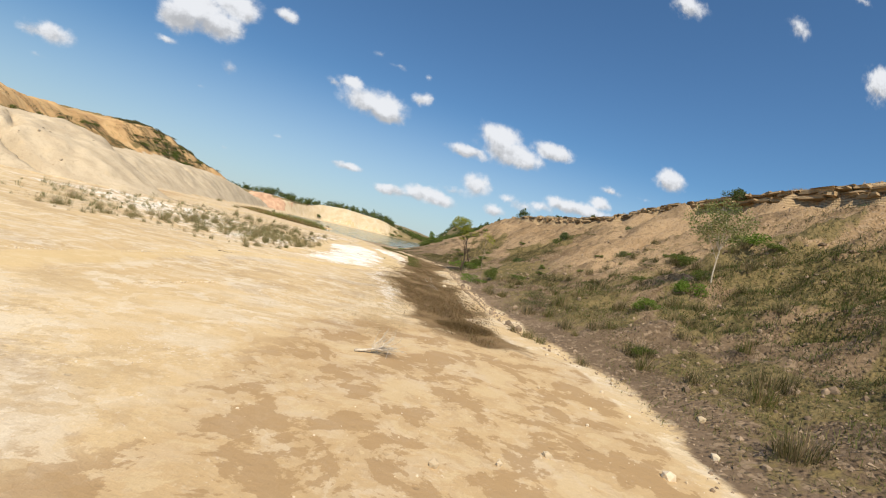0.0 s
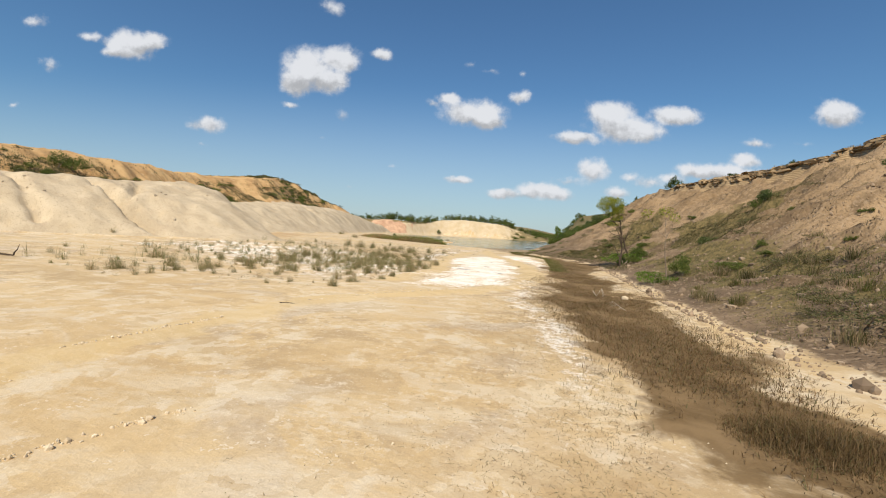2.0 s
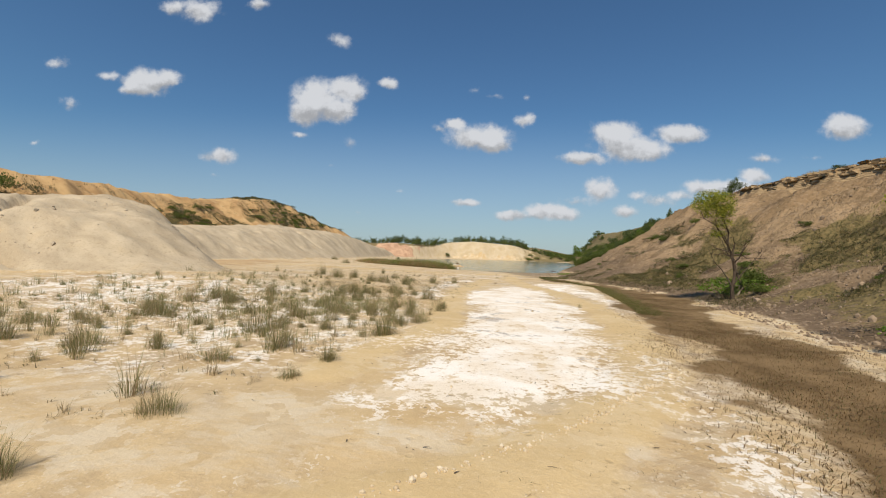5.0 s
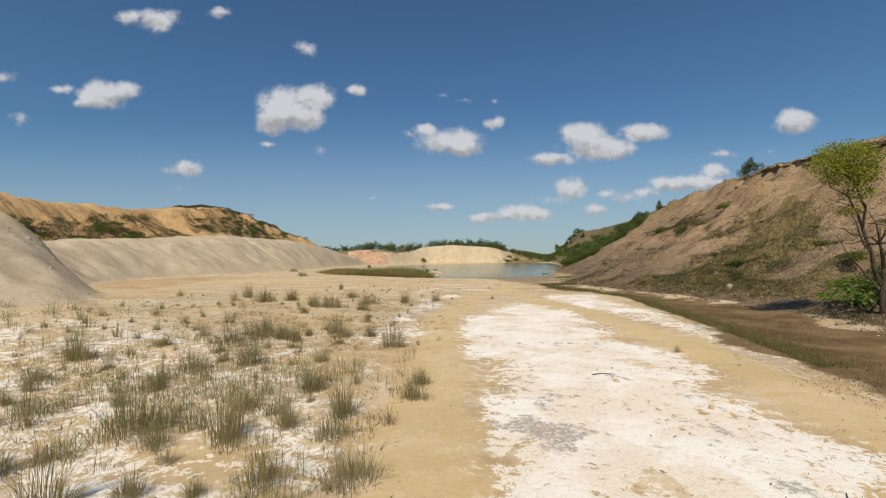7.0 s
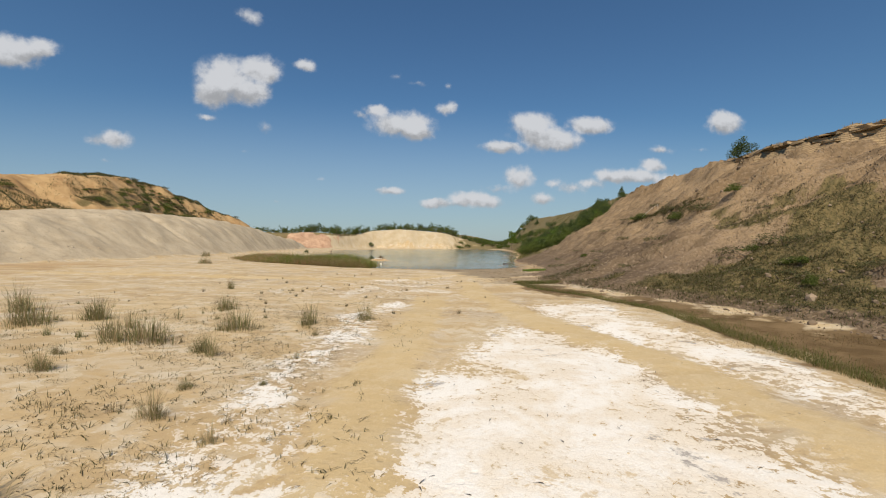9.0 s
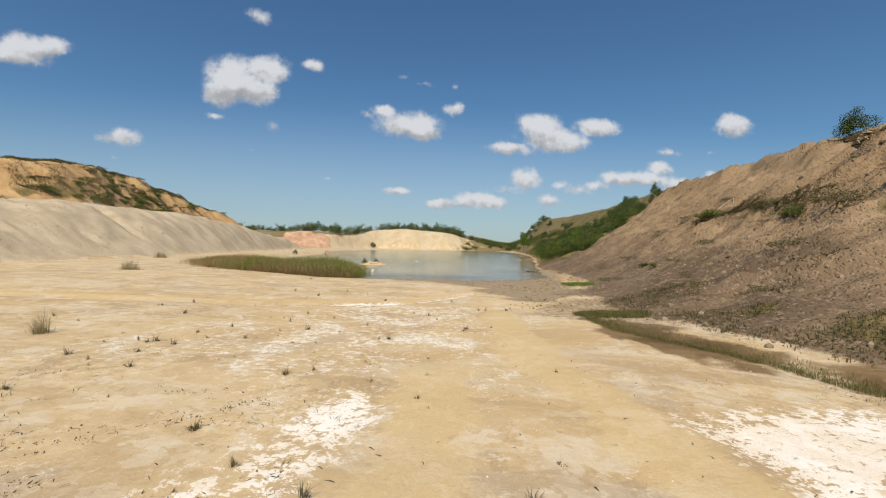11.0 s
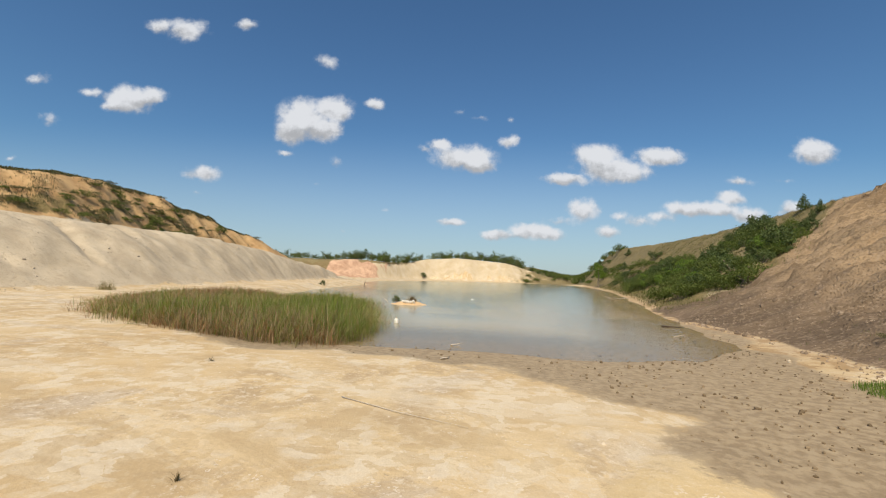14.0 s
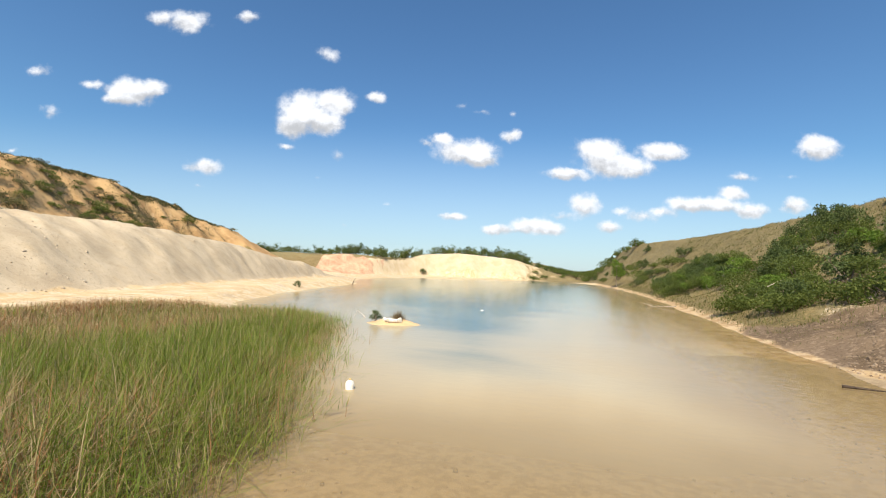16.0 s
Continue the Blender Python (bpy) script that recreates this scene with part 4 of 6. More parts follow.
# ---- plants: makers ----
def tuft_blades(rng, n, tall, r_max, lean, wide, bends=2):
    """Blades of one clump, gathered in a few uneven bunches."""
    hearts = rng.normal(0, 0.45 * r_max, (4, 2))
    h0 = hearts[rng.integers(0, 4, n)]
    xy = h0 + rng.normal(0, 0.35 * r_max, (n, 2))
    t = np.arctan2(xy[:, 1], xy[:, 0]) + rng.normal(0, 0.8, n)
    base = np.stack([xy[:, 0], xy[:, 1], np.full(n, -0.02)], 1)
    h = tall * 1.15 * rng.uniform(0.25, 1.0, n)
    out = np.hypot(xy[:, 0], xy[:, 1]) / r_max
    h = h * (1 - 0.45 * np.minimum(out, 1.25) ** 2)
    return blades(base, h, t, lean * rng.uniform(0.1, 1.4, n) * (0.35 + 0.6 * out), wide * rng.uniform(0.6, 1.5, n), rng, bends)


def tuft_mesh(seed, n, tall, r_max, mat, lean=0.75, wide=0.0052, dry=0.0, dry_mat=None):
    rng = np.random.default_rng(seed)
    v, f = tuft_blades(rng, n, tall, r_max, lean, wide)
    k = int(n * dry)
    if not k:
        return mesh_of("blades", v, f, mat)
    count = len(f)
    v, f = joined([(v, f), tuft_blades(rng, k, tall * 1.1, r_max * 1.15, lean * 1.1, wide * 0.7)])
    me = mesh_of("blades", v, f, mat)
    me.materials.append(dry_mat)
    me.polygons.foreach_set("material_index", np.array([0] * count + [1] * (len(f) - count), np.int32))
    return me


def crown_points(rng, blobs, n, hollow=0.35):
    """Places of leaves in and near the shells of several blobs (centre, radii)."""
    vol = np.array([b[1][0] * b[1][1] * b[1][2] for b in blobs]) ** 0.8
    pick = rng.choice(len(blobs), n, p=vol / vol.sum())
    d = rng.normal(size=(n, 3))
    d /= np.linalg.norm(d, axis=1)[:, None]
    rad = (hollow + (1 - hollow) * rng.random(n)) ** 0.7 * rng.uniform(0.85, 1.12, n)
    c = np.array([blobs[i][0] for i in pick])
    return c + d * rad[:, None] * np.array([blobs[i][1] for i in pick])


def bush(name, seed, tall, wide, leaf, n, mat, label, category="bush", group="", blob_n=7, cone=False):
    """A bush with stems and foliage, its foot at the origin."""
    rng = np.random.default_rng(seed)
    ob = thing(name, label, category, group)
    blobs, stems = [], []
    for i in range(blob_n):
        t, r = rng.uniform(0, 6.283), wide * 0.5 * math.sqrt(rng.random())
        if cone:
            h = tall * (0.12 + 0.8 * i / blob_n)
            r = wide * 0.22 * (1 - h / tall) * rng.uniform(0.3, 1.4)
            s = wide * 0.5 * (1.05 - h / tall) * rng.uniform(0.75, 1.15)
            size = (s, s, tall * 0.16)
        else:
            h = tall * rng.uniform(0.3, 0.78) * (1 - 0.4 * (2 * r / wide) ** 2)
            s = rng.uniform(0.2, 0.34)
            size = (wide * s, wide * s * rng.uniform(0.8, 1.1), tall * rng.uniform(0.18, 0.28))
        c = (r * math.cos(t), r * math.sin(t), h)
        blobs.append((c, size))
        stems.append(tube(wander((0.04 * rng.normal(), 0.04 * rng.normal(), -0.08), c, 4, 0.12, rng), [0.035 * tall ** 0.5, 0.028, 0.02, 0.014, 0.008], 5))
    for v, f in stems[:3]:
        piece("stem", mesh_of("stem", v, f, BARK), ob)
    piece("foliage", mesh_of("foliage", *leaves(crown_points(rng, blobs, n), leaf, rng), mat), ob)
    return ob


def tree(name, seed, tall, trunk_r, blobs, leaf, n, leaf_mat, bark, label, lean=(0, 0), limbs=6, group="", fork=0.45):
    """A tree: tapered trunk, limbs that reach into the crown, and leaves round the limbs' ends."""
    rng = np.random.default_rng(seed)
    ob = thing(name, label, "tree", group)
    top = np.array([lean[0], lean[1], tall * 0.8])
    line = wander((0, 0, -0.25), top, 7, 0.10, rng)
    piece("trunk", mesh_of("trunk", *tube(line, [trunk_r * (1.25 - 0.14 * i) for i in range(8)], 8), bark, True), ob)
    for i in range(limbs):
        j = rng.integers(int(7 * fork), 7)
        goal = np.array(blobs[i % len(blobs)][0]) + rng.normal(size=3) * 0.15 * np.array(blobs[i % len(blobs)][1])
        way = wander(line[j], goal, 4, 0.16, rng)
        twigs = [tube(way, [trunk_r * 0.5, trunk_r * 0.4, trunk_r * 0.3, trunk_r * 0.2, trunk_r * 0.1], 5)]
        for k in range(4):
            s = way[rng.integers(1, 5)]
            e = np.array(s) + rng.normal(size=3) * 0.5 * np.array(blobs[i % len(blobs)][1])
            twigs.append(tube(wander(s, e, 3, 0.15, rng), [trunk_r * 0.18, trunk_r * 0.13, trunk_r * 0.08, trunk_r * 0.03], 4))
        piece("limb", mesh_of("limb", *joined(twigs), bark), ob)
    if n:
        piece("crown", mesh_of("crown", *leaves(crown_points(rng, blobs, n), leaf, rng), leaf_mat), ob)
    return ob


def put(ob, x, y, turn=0.0, scale=1.0, sink=0.0, z=None):
    ob.matrix_world = pose(x, y, (ground_z(x, y) if z is None else z) - sink, 0, 0, turn) @ Matrix.Scale(scale, 4)
    return ob


def put_copy(ob, x, y, turn=0.0, scale=1.0, sink=0.0, wide=1.0, z=None):
    s = Matrix.Diagonal((scale * wide, scale * wide, scale, 1))
    c = copy_thing(ob, pose(x, y, (ground_z(x, y) if z is None else z) - sink, 0, 0, turn))
    c.matrix_basis = pose(x, y, (ground_z(x, y) if z is None else z) - sink, 0, 0, turn) @ s
    return c


def first_or_copy(kinds, used, i, *args, **kw):
    """The first of a kind is moved to its place, later ones are copies."""
    if i not in used:
        used.add(i)
        ob = kinds[i]
        x, y, turn, scale = args
        wide = kw.get("wide", 1.0)
        ob.matrix_world = pose(x, y, ground_z(x, y) - kw.get("sink", 0.0), 0, 0, turn) @ Matrix.Diagonal((scale * wide, scale * wide, scale, 1))
        return ob
    return put_copy(kinds[i], *args, **kw)


# ---- caprock along the eastern rim ----
def rock_ledge():
    """Broken slabs in two beds, leaning out over the slope."""
    ob = thing("rock_ledge", "weathered tan caprock ledge along the rim of the slope", "rock ledge")
    rng = np.random.default_rng(5)
    shapes = []
    for _ in range(9):
        bm = bmesh.new()
        bmesh.ops.create_cube(bm, size=1.0)
        bmesh.ops.bevel(bm, geom=bm.edges[:], offset=0.07, segments=1, affect="EDGES")
        for v in bm.verts:
            v.co += Vector(rng.uniform(-0.15, 0.15, 3))
        me = bpy.data.meshes.new("slab")
        bm.to_mesh(me)
        bm.free()
        me.materials.append(LEDGE)
        shapes.append(me)
    for k in range(3):
        y = 13.0
        while y < 86.0:
            long = rng.uniform(0.35, 1.5)
            thin = fractal(np.array([y * 0.13]), np.array([3.0 * k]), 97, 3)[0]
            q = np.array([y])
            toe, rim, at = curve(q, R_TOE)[0], curve(q, R_RIM)[0], (0.991, 0.976, 0.960)[k] - (0.6, 1.0, 1.0)[k] * ragged_rim(q)[0]
            x = float(toe + at * (rim - toe))
            z = float(curve(q, R_TOP)[0]) + 0.12 * float(fractal(q * 0.25, q * 0, 95, 3)[0])
            if thin + rng.uniform(-0.35, 0.35) > (-0.9, -0.45, -0.1)[k]:
                slab = piece("slab", shapes[rng.integers(9)], ob)
                tilt = math.degrees(math.atan2(float(curve(q + 0.5, R_RIM)[0] - curve(q - 0.5, R_RIM)[0]), 1.0))
                thick = rng.uniform(0.16, 0.32)
                slab.matrix_basis = pose(x + 0.08 - rng.uniform(0, 0.30) + 0.16 * k, y + long / 2, z - (0.12, 0.40, 0.72)[k] - thick / 2 + rng.uniform(-0.05, 0.05), rng.uniform(-4, 4), rng.uniform(-5, 9), -tilt + rng.uniform(-10, 10)) @ Matrix.Diagonal((rng.uniform(0.8, 1.1), long * 1.08, thick, 1))
            y += long


LEDGE = stone_material("caprock", (0.27, 0.19, 0.105), (0.42, 0.30, 0.17), 0.4)
rock_ledge()


# ---- stones ----
def rubble():
    rng = np.random.default_rng(11)
    shapes = [rock_shape(rng) for _ in range(14)]
    n = 18000
    y = np.concatenate([rng.uniform(-4, 100, n // 2), rng.uniform(0, 45, n // 4), rng.uniform(45, 100, n // 4)])
    c = np.concatenate([rng.random(n // 2) ** 1.7 * 0.95, rng.random(n // 4) ** 2.2 * 0.7, rng.random(n // 4) ** 1.5 * 0.8]) - 0.02
    x = curve(y, R_TOE) + c * (curve(y, R_RIM) - curve(y, R_TOE))
    patch = fractal(x * 0.22, y * 0.22, 101, 3)
    keep = (patch + rng.uniform(-0.6, 0.6, len(x)) > -0.15) & (rng.random(len(x)) < 0.75)
    x, y = x[keep], y[keep]
    size = np.clip(0.075 * np.exp(rng.normal(0, 0.6, len(x))), 0.035, 0.42)
    z = surface(x, y)
    v, f = scattered(shapes, np.stack([x, y, z], 1), size, rng)
    chip = [(a * (0.6, 0.45, 0.35), [(0, 2, 4), (2, 1, 4), (1, 3, 4), (3, 0, 4), (2, 0, 5), (1, 2, 5), (3, 1, 5), (0, 3, 5)]) for a in [np.array([(1, 0, 0), (-1, 0, 0), (0, 1, 0), (0, -1, 0), (0, 0, 1), (0, 0, -1)]) + rng.uniform(-0.25, 0.25, (6, 3)) for _ in range(8)]]
    yc, cc = rng.uniform(0, 100, 18000), rng.random(18000) ** 1.3 * 0.93
    xc = curve(yc, R_TOE) + cc * (curve(yc, R_RIM) - curve(yc, R_TOE))
    keep = fractal(xc * 0.3, yc * 0.3, 107, 3) + rng.uniform(-0.5, 0.5, len(xc)) > -0.1
    xc, yc = xc[keep], yc[keep]
    grit = scattered(chip, np.stack([xc, yc, surface(xc, yc)], 1), 0.05 * np.exp(rng.normal(0, 0.4, len(xc))), rng)
    tagged(new("slope_grit", mesh_of("slope_grit", *grit, STONE)), "small angular stone chips all over the eroded slope", "gravel", kind="stuff")
    tagged(new("slope_rubble", mesh_of("slope_rubble", v, f, STONE)), "loose brown broken stones strewn over the eroded slope", "rubble", kind="stuff")
    # grit on the flat
    n = 3400
    y = rng.uniform(1, 84, n)
    x = curve(y, R_TOE) - np.abs(rng.normal(0, 1, n)) ** 1.3 * 5.5
    keep = (inside(x, y, STRIP) < 0.1) & (inside(x, y, POND) < -0.5) & (inside(x, y, SHALLOW) < -0.2)
    x, y = x[keep], y[keep]
    size = np.clip(0.020 * np.exp(rng.normal(0, 0.5, len(x))), 0.012, 0.09)
    v, f = scattered(shapes, np.stack([x, y, surface(x, y)], 1), size, rng)
    tagged(new("pebbles", mesh_of("pebbles", v, f, STONE_PALE)), "small pale pebbles and crumbs of crust on the silt", "pebbles", kind="stuff")
    # trampled mud by the water
    n = 5200
    x, y = rng.uniform(-26, -4.6, n), rng.uniform(67, 92, n)
    d, e = inside(x, y, SHALLOW), inside(x, y, GRAVEL_TOE)
    keep = (np.maximum(d, e) > 0.1) & (inside(x, y, POND) < 6.0) & (rng.random(n) < 0.25 + 0.75 * step(-20, -13, x)) & (fractal(x * 0.5, y * 0.5, 109, 3) + rng.uniform(-0.5, 0.5, n) > -0.15)
    x, y = x[keep], y[keep]
    v, f = scattered(shapes, np.stack([x, y, surface(x, y)], 1), np.clip(0.055 * np.exp(rng.normal(0, 0.45, len(x))), 0.025, 0.14), rng, 0.2)
    tagged(new("mud_clods", mesh_of("mud_clods", v, f, MUD_CLOD)), "dark clods and trodden lumps of damp mud on the shore", "clods", kind="stuff")
    # crumbs added to edge the wheel ruts: their shadows draw the dark line
    lines = [[(-11.2, 9.6), (-10.2, 11.8), (-10.3, 12.8), (-10.2, 14.0), (-10.0, 15.8)], [(-7.3, 8.9), (-7.0, 9.9), (-6.8, 10.5), (-6.4, 11.4)], [(-9.8, 19.2), (-8.6, 21.9), (-5.8, 25.7), (-3.6, 30.0)]]
    spots = []
    for line in lines:
        for (ax, ay), (bx, by) in zip(line, line[1:]):
            m = int(math.hypot(bx - ax, by - ay) * 42)
            t = rng.random(m)
            spots.append(np.stack([ax + (bx - ax) * t + rng.normal(0, 0.05, m), ay + (by - ay) * t + rng.normal(0, 0.05, m)], 1))
    p = np.concatenate(spots)
    p = p[fractal(p[:, 0] * 0.9, p[:, 1] * 0.9, 117, 2) > -0.25]
    v, f = scattered(shapes, np.stack([p[:, 0], p[:, 1], surface(p[:, 0], p[:, 1])], 1), np.clip(0.035 * np.exp(rng.normal(0, 0.5, len(p))), 0.015, 0.10), rng, 0.2)
    tagged(new("rut_crumbs", mesh_of("rut_crumbs", v, f, STONE_PALE)), "broken crumbs of crust added along old wheel ruts to shade their edges", "crumbs", kind="stuff")
    # dark bits of plant litter on the crust
    n = 900
    x, y = rng.uniform(-17, -3.5, n), rng.uniform(24, 66, n)
    keep = inside(x, y, STRIP) < -0.2
    x, y = x[keep], y[keep]
    base = np.stack([x, y, surface(x, y) + 0.006], 1)
    v, f = blades(base, 0.012 + 0.03 * rng.random(len(x)), rng.uniform(0, 6.283, len(x)), rng.uniform(1.5, 4.0, len(x)), rng.uniform(0.008, 0.018, len(x)), rng, 2)
    tagged(new("plant_litter", mesh_of("plant_litter", v, f, DARK_WOOD)), "scattered dark bits of plant litter on the salt crust", "litter", kind="stuff")
    # clods on the spoil bank
    n = 4200
    y = rng.uniform(24, 130, n)
    c = rng.random(n) * 0.95
    x = curve(y, L_TOE) - c * (curve(y, L_TOE) - curve(y, L_CREST))
    size = np.clip(0.09 * np.exp(rng.normal(0, 0.5, n)), 0.04, 0.34)
    keep = fractal(x * 0.15, y * 0.15, 103, 3) + rng.uniform(-0.5, 0.5, n) > 0.1
    x, y, size = x[keep], y[keep], size[keep]
    v, f = scattered(shapes, np.stack([x, y, surface(x, y)], 1), size, rng, 0.3)
    tagged(new("clods", mesh_of("clods", v, f, CLOD)), "grey-beige clods of marl lying on the spoil bank", "clods", kind="stuff")
    # stones that can be told apart
    kinds = []
    for i in range(5):
        kinds.append(tagged(new("stone", mesh_of("stone", *rock_shape(rng, 0.18), STONE_PALE)), "rounded pale limestone lump lying on the silt", "stone", "stones on the flat"))
    used = set()
    spots = ((4.2, 5.1, 0.24), (2.2, 4.8, 0.14), (1.4, 4.2, 0.15), (0.5, 3.8, 0.15), (6.3, 7.9, 0.2), (0.4, 27.4, 0.32), (5.6, 6.2, 0.16), (3.4, 6.6, 0.1), (2.8, 8.3, 0.09), (4.6, 9.2, 0.13),
             (-7.6, 37.6, 0.13), (-6.4, 36.4, 0.1), (5.4, 10.6, 0.18), (3.9, 12.2, 0.12), (-9.2, 78.2, 0.2), (-11.4, 74.6, 0.15), (-10.2, 70.4, 0.14), (-8.9, 84.5, 0.2), (3.1, 2.9, 0.12), (5.9, 4.0, 0.2))
    for j, (x, y, s) in enumerate(spots):
        first_or_copy(kinds, used, j % 5, x, y, 67.0 * j, s, sink=-s * 0.16)


MUD_CLOD = stone_material("mud_clod", (0.11, 0.078, 0.045), (0.27, 0.20, 0.12))
CLOD = stone_material("marl_clod", (0.36, 0.30, 0.22), (0.53, 0.45, 0.33))
rubble()


def in_ring(rng, ring, n, wild=0.3, margin=0.0):
    """Random places within an outline."""
    xs, ys = [p[0] for p in ring], [p[1] for p in ring]
    x, y = rng.uniform(min(xs), max(xs), n * 4), rng.uniform(min(ys), max(ys), n * 4)
    d = inside(x, y, ring) + wild * rng.normal(size=n * 4)
    keep = d > margin
    return x[keep][:n], y[keep][:n]


def carpet(name, label, category, x, y, tall, mat, rng, lean=0.5, wide=0.012, per=3, radius=0.05, bends=2):
    """Short growth: a few blades at each place, in one mesh."""
    n = len(x) * per
    x, y = np.repeat(x, per) + rng.normal(0, radius, n), np.repeat(y, per) + rng.normal(0, radius, n)
    base = np.stack([x, y, surface(x, y) - 0.015], 1)
    h = (np.repeat(tall, per) if np.ndim(tall) else tall) * rng.uniform(0.5, 1.15, n)
    v, f = blades(base, h, rng.uniform(0, 6.283, n), lean * rng.uniform(0, 1.3, n), wide * rng.uniform(0.6, 1.5, n), rng, bends)
    return tagged(new(name, mesh_of(name, v, f, mat)), label, category, kind="stuff")


# ---- grass tufts and weeds on the flat ----
def tufts():
    rng = np.random.default_rng(21)
    lush = [("dense green-grey bunch grass growing on the salt crust", LEAF_TUFT, 260, 0.60, 0.22), ("tall green bunch grass with dry stalks on pale silt", LEAF_TUFT, 170, 0.74, 0.19),
            ("broad clump of green bunch grass on pale silt", LEAF_TUFT, 330, 0.56, 0.31), ("small spiky green grass tuft on the salt crust", LEAF_TUFT, 80, 0.42, 0.12),
            ("narrow upright grass tuft, green going dry", LEAF_TUFT, 80, 0.58, 0.13)]
    dry = [("straw-coloured dry grass tuft on the flat", LEAF_DRY, 60, 0.42, 0.12), ("sparse dry brown grass tuft on the flat", LEAF_DRY, 30, 0.34, 0.1)]
    kinds = []
    for i, (label, mat, n, tall, r) in enumerate(lush + dry):
        me = tuft_mesh(200 + i, n, tall, r, mat, dry=0.5 if mat is LEAF_TUFT else 0.0, dry_mat=LEAF_DRY)
        kinds.append(tagged(new("grass_tuft", me), label, "grass tuft", "grass tufts on the flat"))
    used, spots = set(), []
    known = ((-18.7, 26.8, 1.1), (-15.4, 25.9, 1.1), (-13.3, 21.4, 0.8), (-10.8, 33.2, 0.95), (-11.6, 34.2, 0.75), (-16.8, 46.7, 1.2), (-23.3, 25.1, 1.4), (-19.9, 27.5, 1.0), (-17.9, 30.1, 1.2),
             (-15.0, 25.6, 0.9), (-21.4, 27.5, 0.9), (-18.6, 21.5, 1.1), (-17.7, 22.6, 1.1), (-18.7, 24.5, 0.7), (-37.5, 33, 1.3), (-28.7, 48.4, 1.5), (-38.6, 75.5, 1.6), (-50.4, 91.3, 1.8),
             (-5.8, 40.8, 0.55), (-19.6, 47.2, 1.9), (-19.1, 47.5, 1.6), (-20.1, 47.5, 1.5), (-20.6, 48.6, 1.6), (-23.2, 48.2, 1.7), (-22.4, 49.4, 1.5), (-18.0, 49.4, 1.4), (-16.4, 50.6, 1.3), (-24.6, 47.6, 1.6), (-25.4, 49.6, 1.5), (-15.0, 51.6, 1.1), (-20.4, 52.4, 1.2), (-17.2, 47.0, 0.9), (-15, 38.7, 1.0), (-16.5, 40.1, 1.2), (-17.4, 39.1, 1.2), (-14.2, 41.2, 0.9), (-24.4, 58.6, 1.0))
    spots += [(x, y, s, True) for x, y, s in known]
    tries = 0
    while len(spots) < 470 and tries < 16000:
        tries += 1
        x, y = rng.uniform(-30, -10.4), rng.uniform(19, 52)
        core = math.exp(-((x + 17.0) / 6.0) ** 2 - ((y - 33.5) / 8.0) ** 2)
        odds = 0.95 * core + 0.8 * math.exp(-((x + 14.5) / 3.2) ** 2 - ((y - 33.5) / 3.4) ** 2) + 0.10 * math.exp(-((x + 22) / 9) ** 2 - ((y - 28) / 7) ** 2) + 0.02
        odds *= 0.35 + 0.65 * float(step(-0.2, 0.3, fractal(np.array([x * 0.35]), np.array([y * 0.35]), 111, 2)[0]))
        if y < 22 and x > -16 or y > 36 and x > -13.6:
            odds *= 0.15
        if rng.random() > odds or x > -10.6 - 0.12 * max(y - 33, 0):
            continue
        if min((x - a) ** 2 + (y - b) ** 2 for a, b, *_ in spots) < 0.36:
            continue
        spots.append((x, y, (0.45 + 1.1 * rng.random() ** 1.6) * (0.6 if y > 42 else 1.0), rng.random() < (0.66 if y < 42 else 0.4)))
    spots = spots[:37] + sorted(spots[37:], key=lambda q: abs(q[0] + 10.5))
    for x, y, s, green in spots[:290]:
        first_or_copy(kinds, used, int(rng.integers(0, 5) if green else rng.integers(5, 7)), x, y, rng.uniform(0, 360), s)
    rest = []
    for x, y, s, green in spots[290:]:
        v, f = tuft_blades(rng, 70 if green else 30, 0.55 * s, 0.2 * s, 0.75, 0.007, 2)
        rest.append((v + np.array([x, y, ground_z(x, y)]), f))
    tagged(new("distant_tufts", mesh_of("distant_tufts", *joined(rest), LEAF_TUFT)), "green bunch grass tufts further out on the salt crust", "grass", kind="stuff")
    # short dry growth between the tufts
    n = 5600
    x, y = rng.normal(-18.5, 5.5, n), rng.normal(37, 7.5, n)
    keep = (x < -10.8 - 0.12 * np.maximum(y - 33, 0)) & (y > 20) & (fractal(x * 0.45, y * 0.45, 113, 3) + rng.uniform(-0.5, 0.3, n) > -0.1)
    carpet("short_grass", "sparse short grass between the tufts on the salt crust", "grass", x[keep], y[keep], 0.11, LEAF_HERB, rng, 1.8, 0.008, 6, 0.06)
    x, y = rng.normal(-15.6, 2.4, 1700), rng.normal(34.2, 2.8, 1700)
    keep = (x < -10.9 - 0.12 * np.maximum(y - 33, 0)) & (fractal(x * 0.9, y * 0.9, 115, 3) + rng.uniform(-0.3, 0.3, len(x)) > 0.05)
    carpet("bunch_grass", "loose olive bunch grass filling the gaps between the tufts", "grass", x[keep], y[keep], 0.36, LEAF_TUFT, rng, 1.0, 0.0065, 10, 0.07)
    # weeds and seedlings
    kinds, used = [], set()
    for i, (n, size) in enumerate(((26, 0.22), (44, 0.30), (16, 0.16))):
        kinds.append(tagged(new("weed", tuft_mesh(300 + i, n, size, 0.3 * size, LEAF_WEED, 1.2, 0.011)), "low dark weed sprawling on bare silt", "weed", "weeds on the flat"))
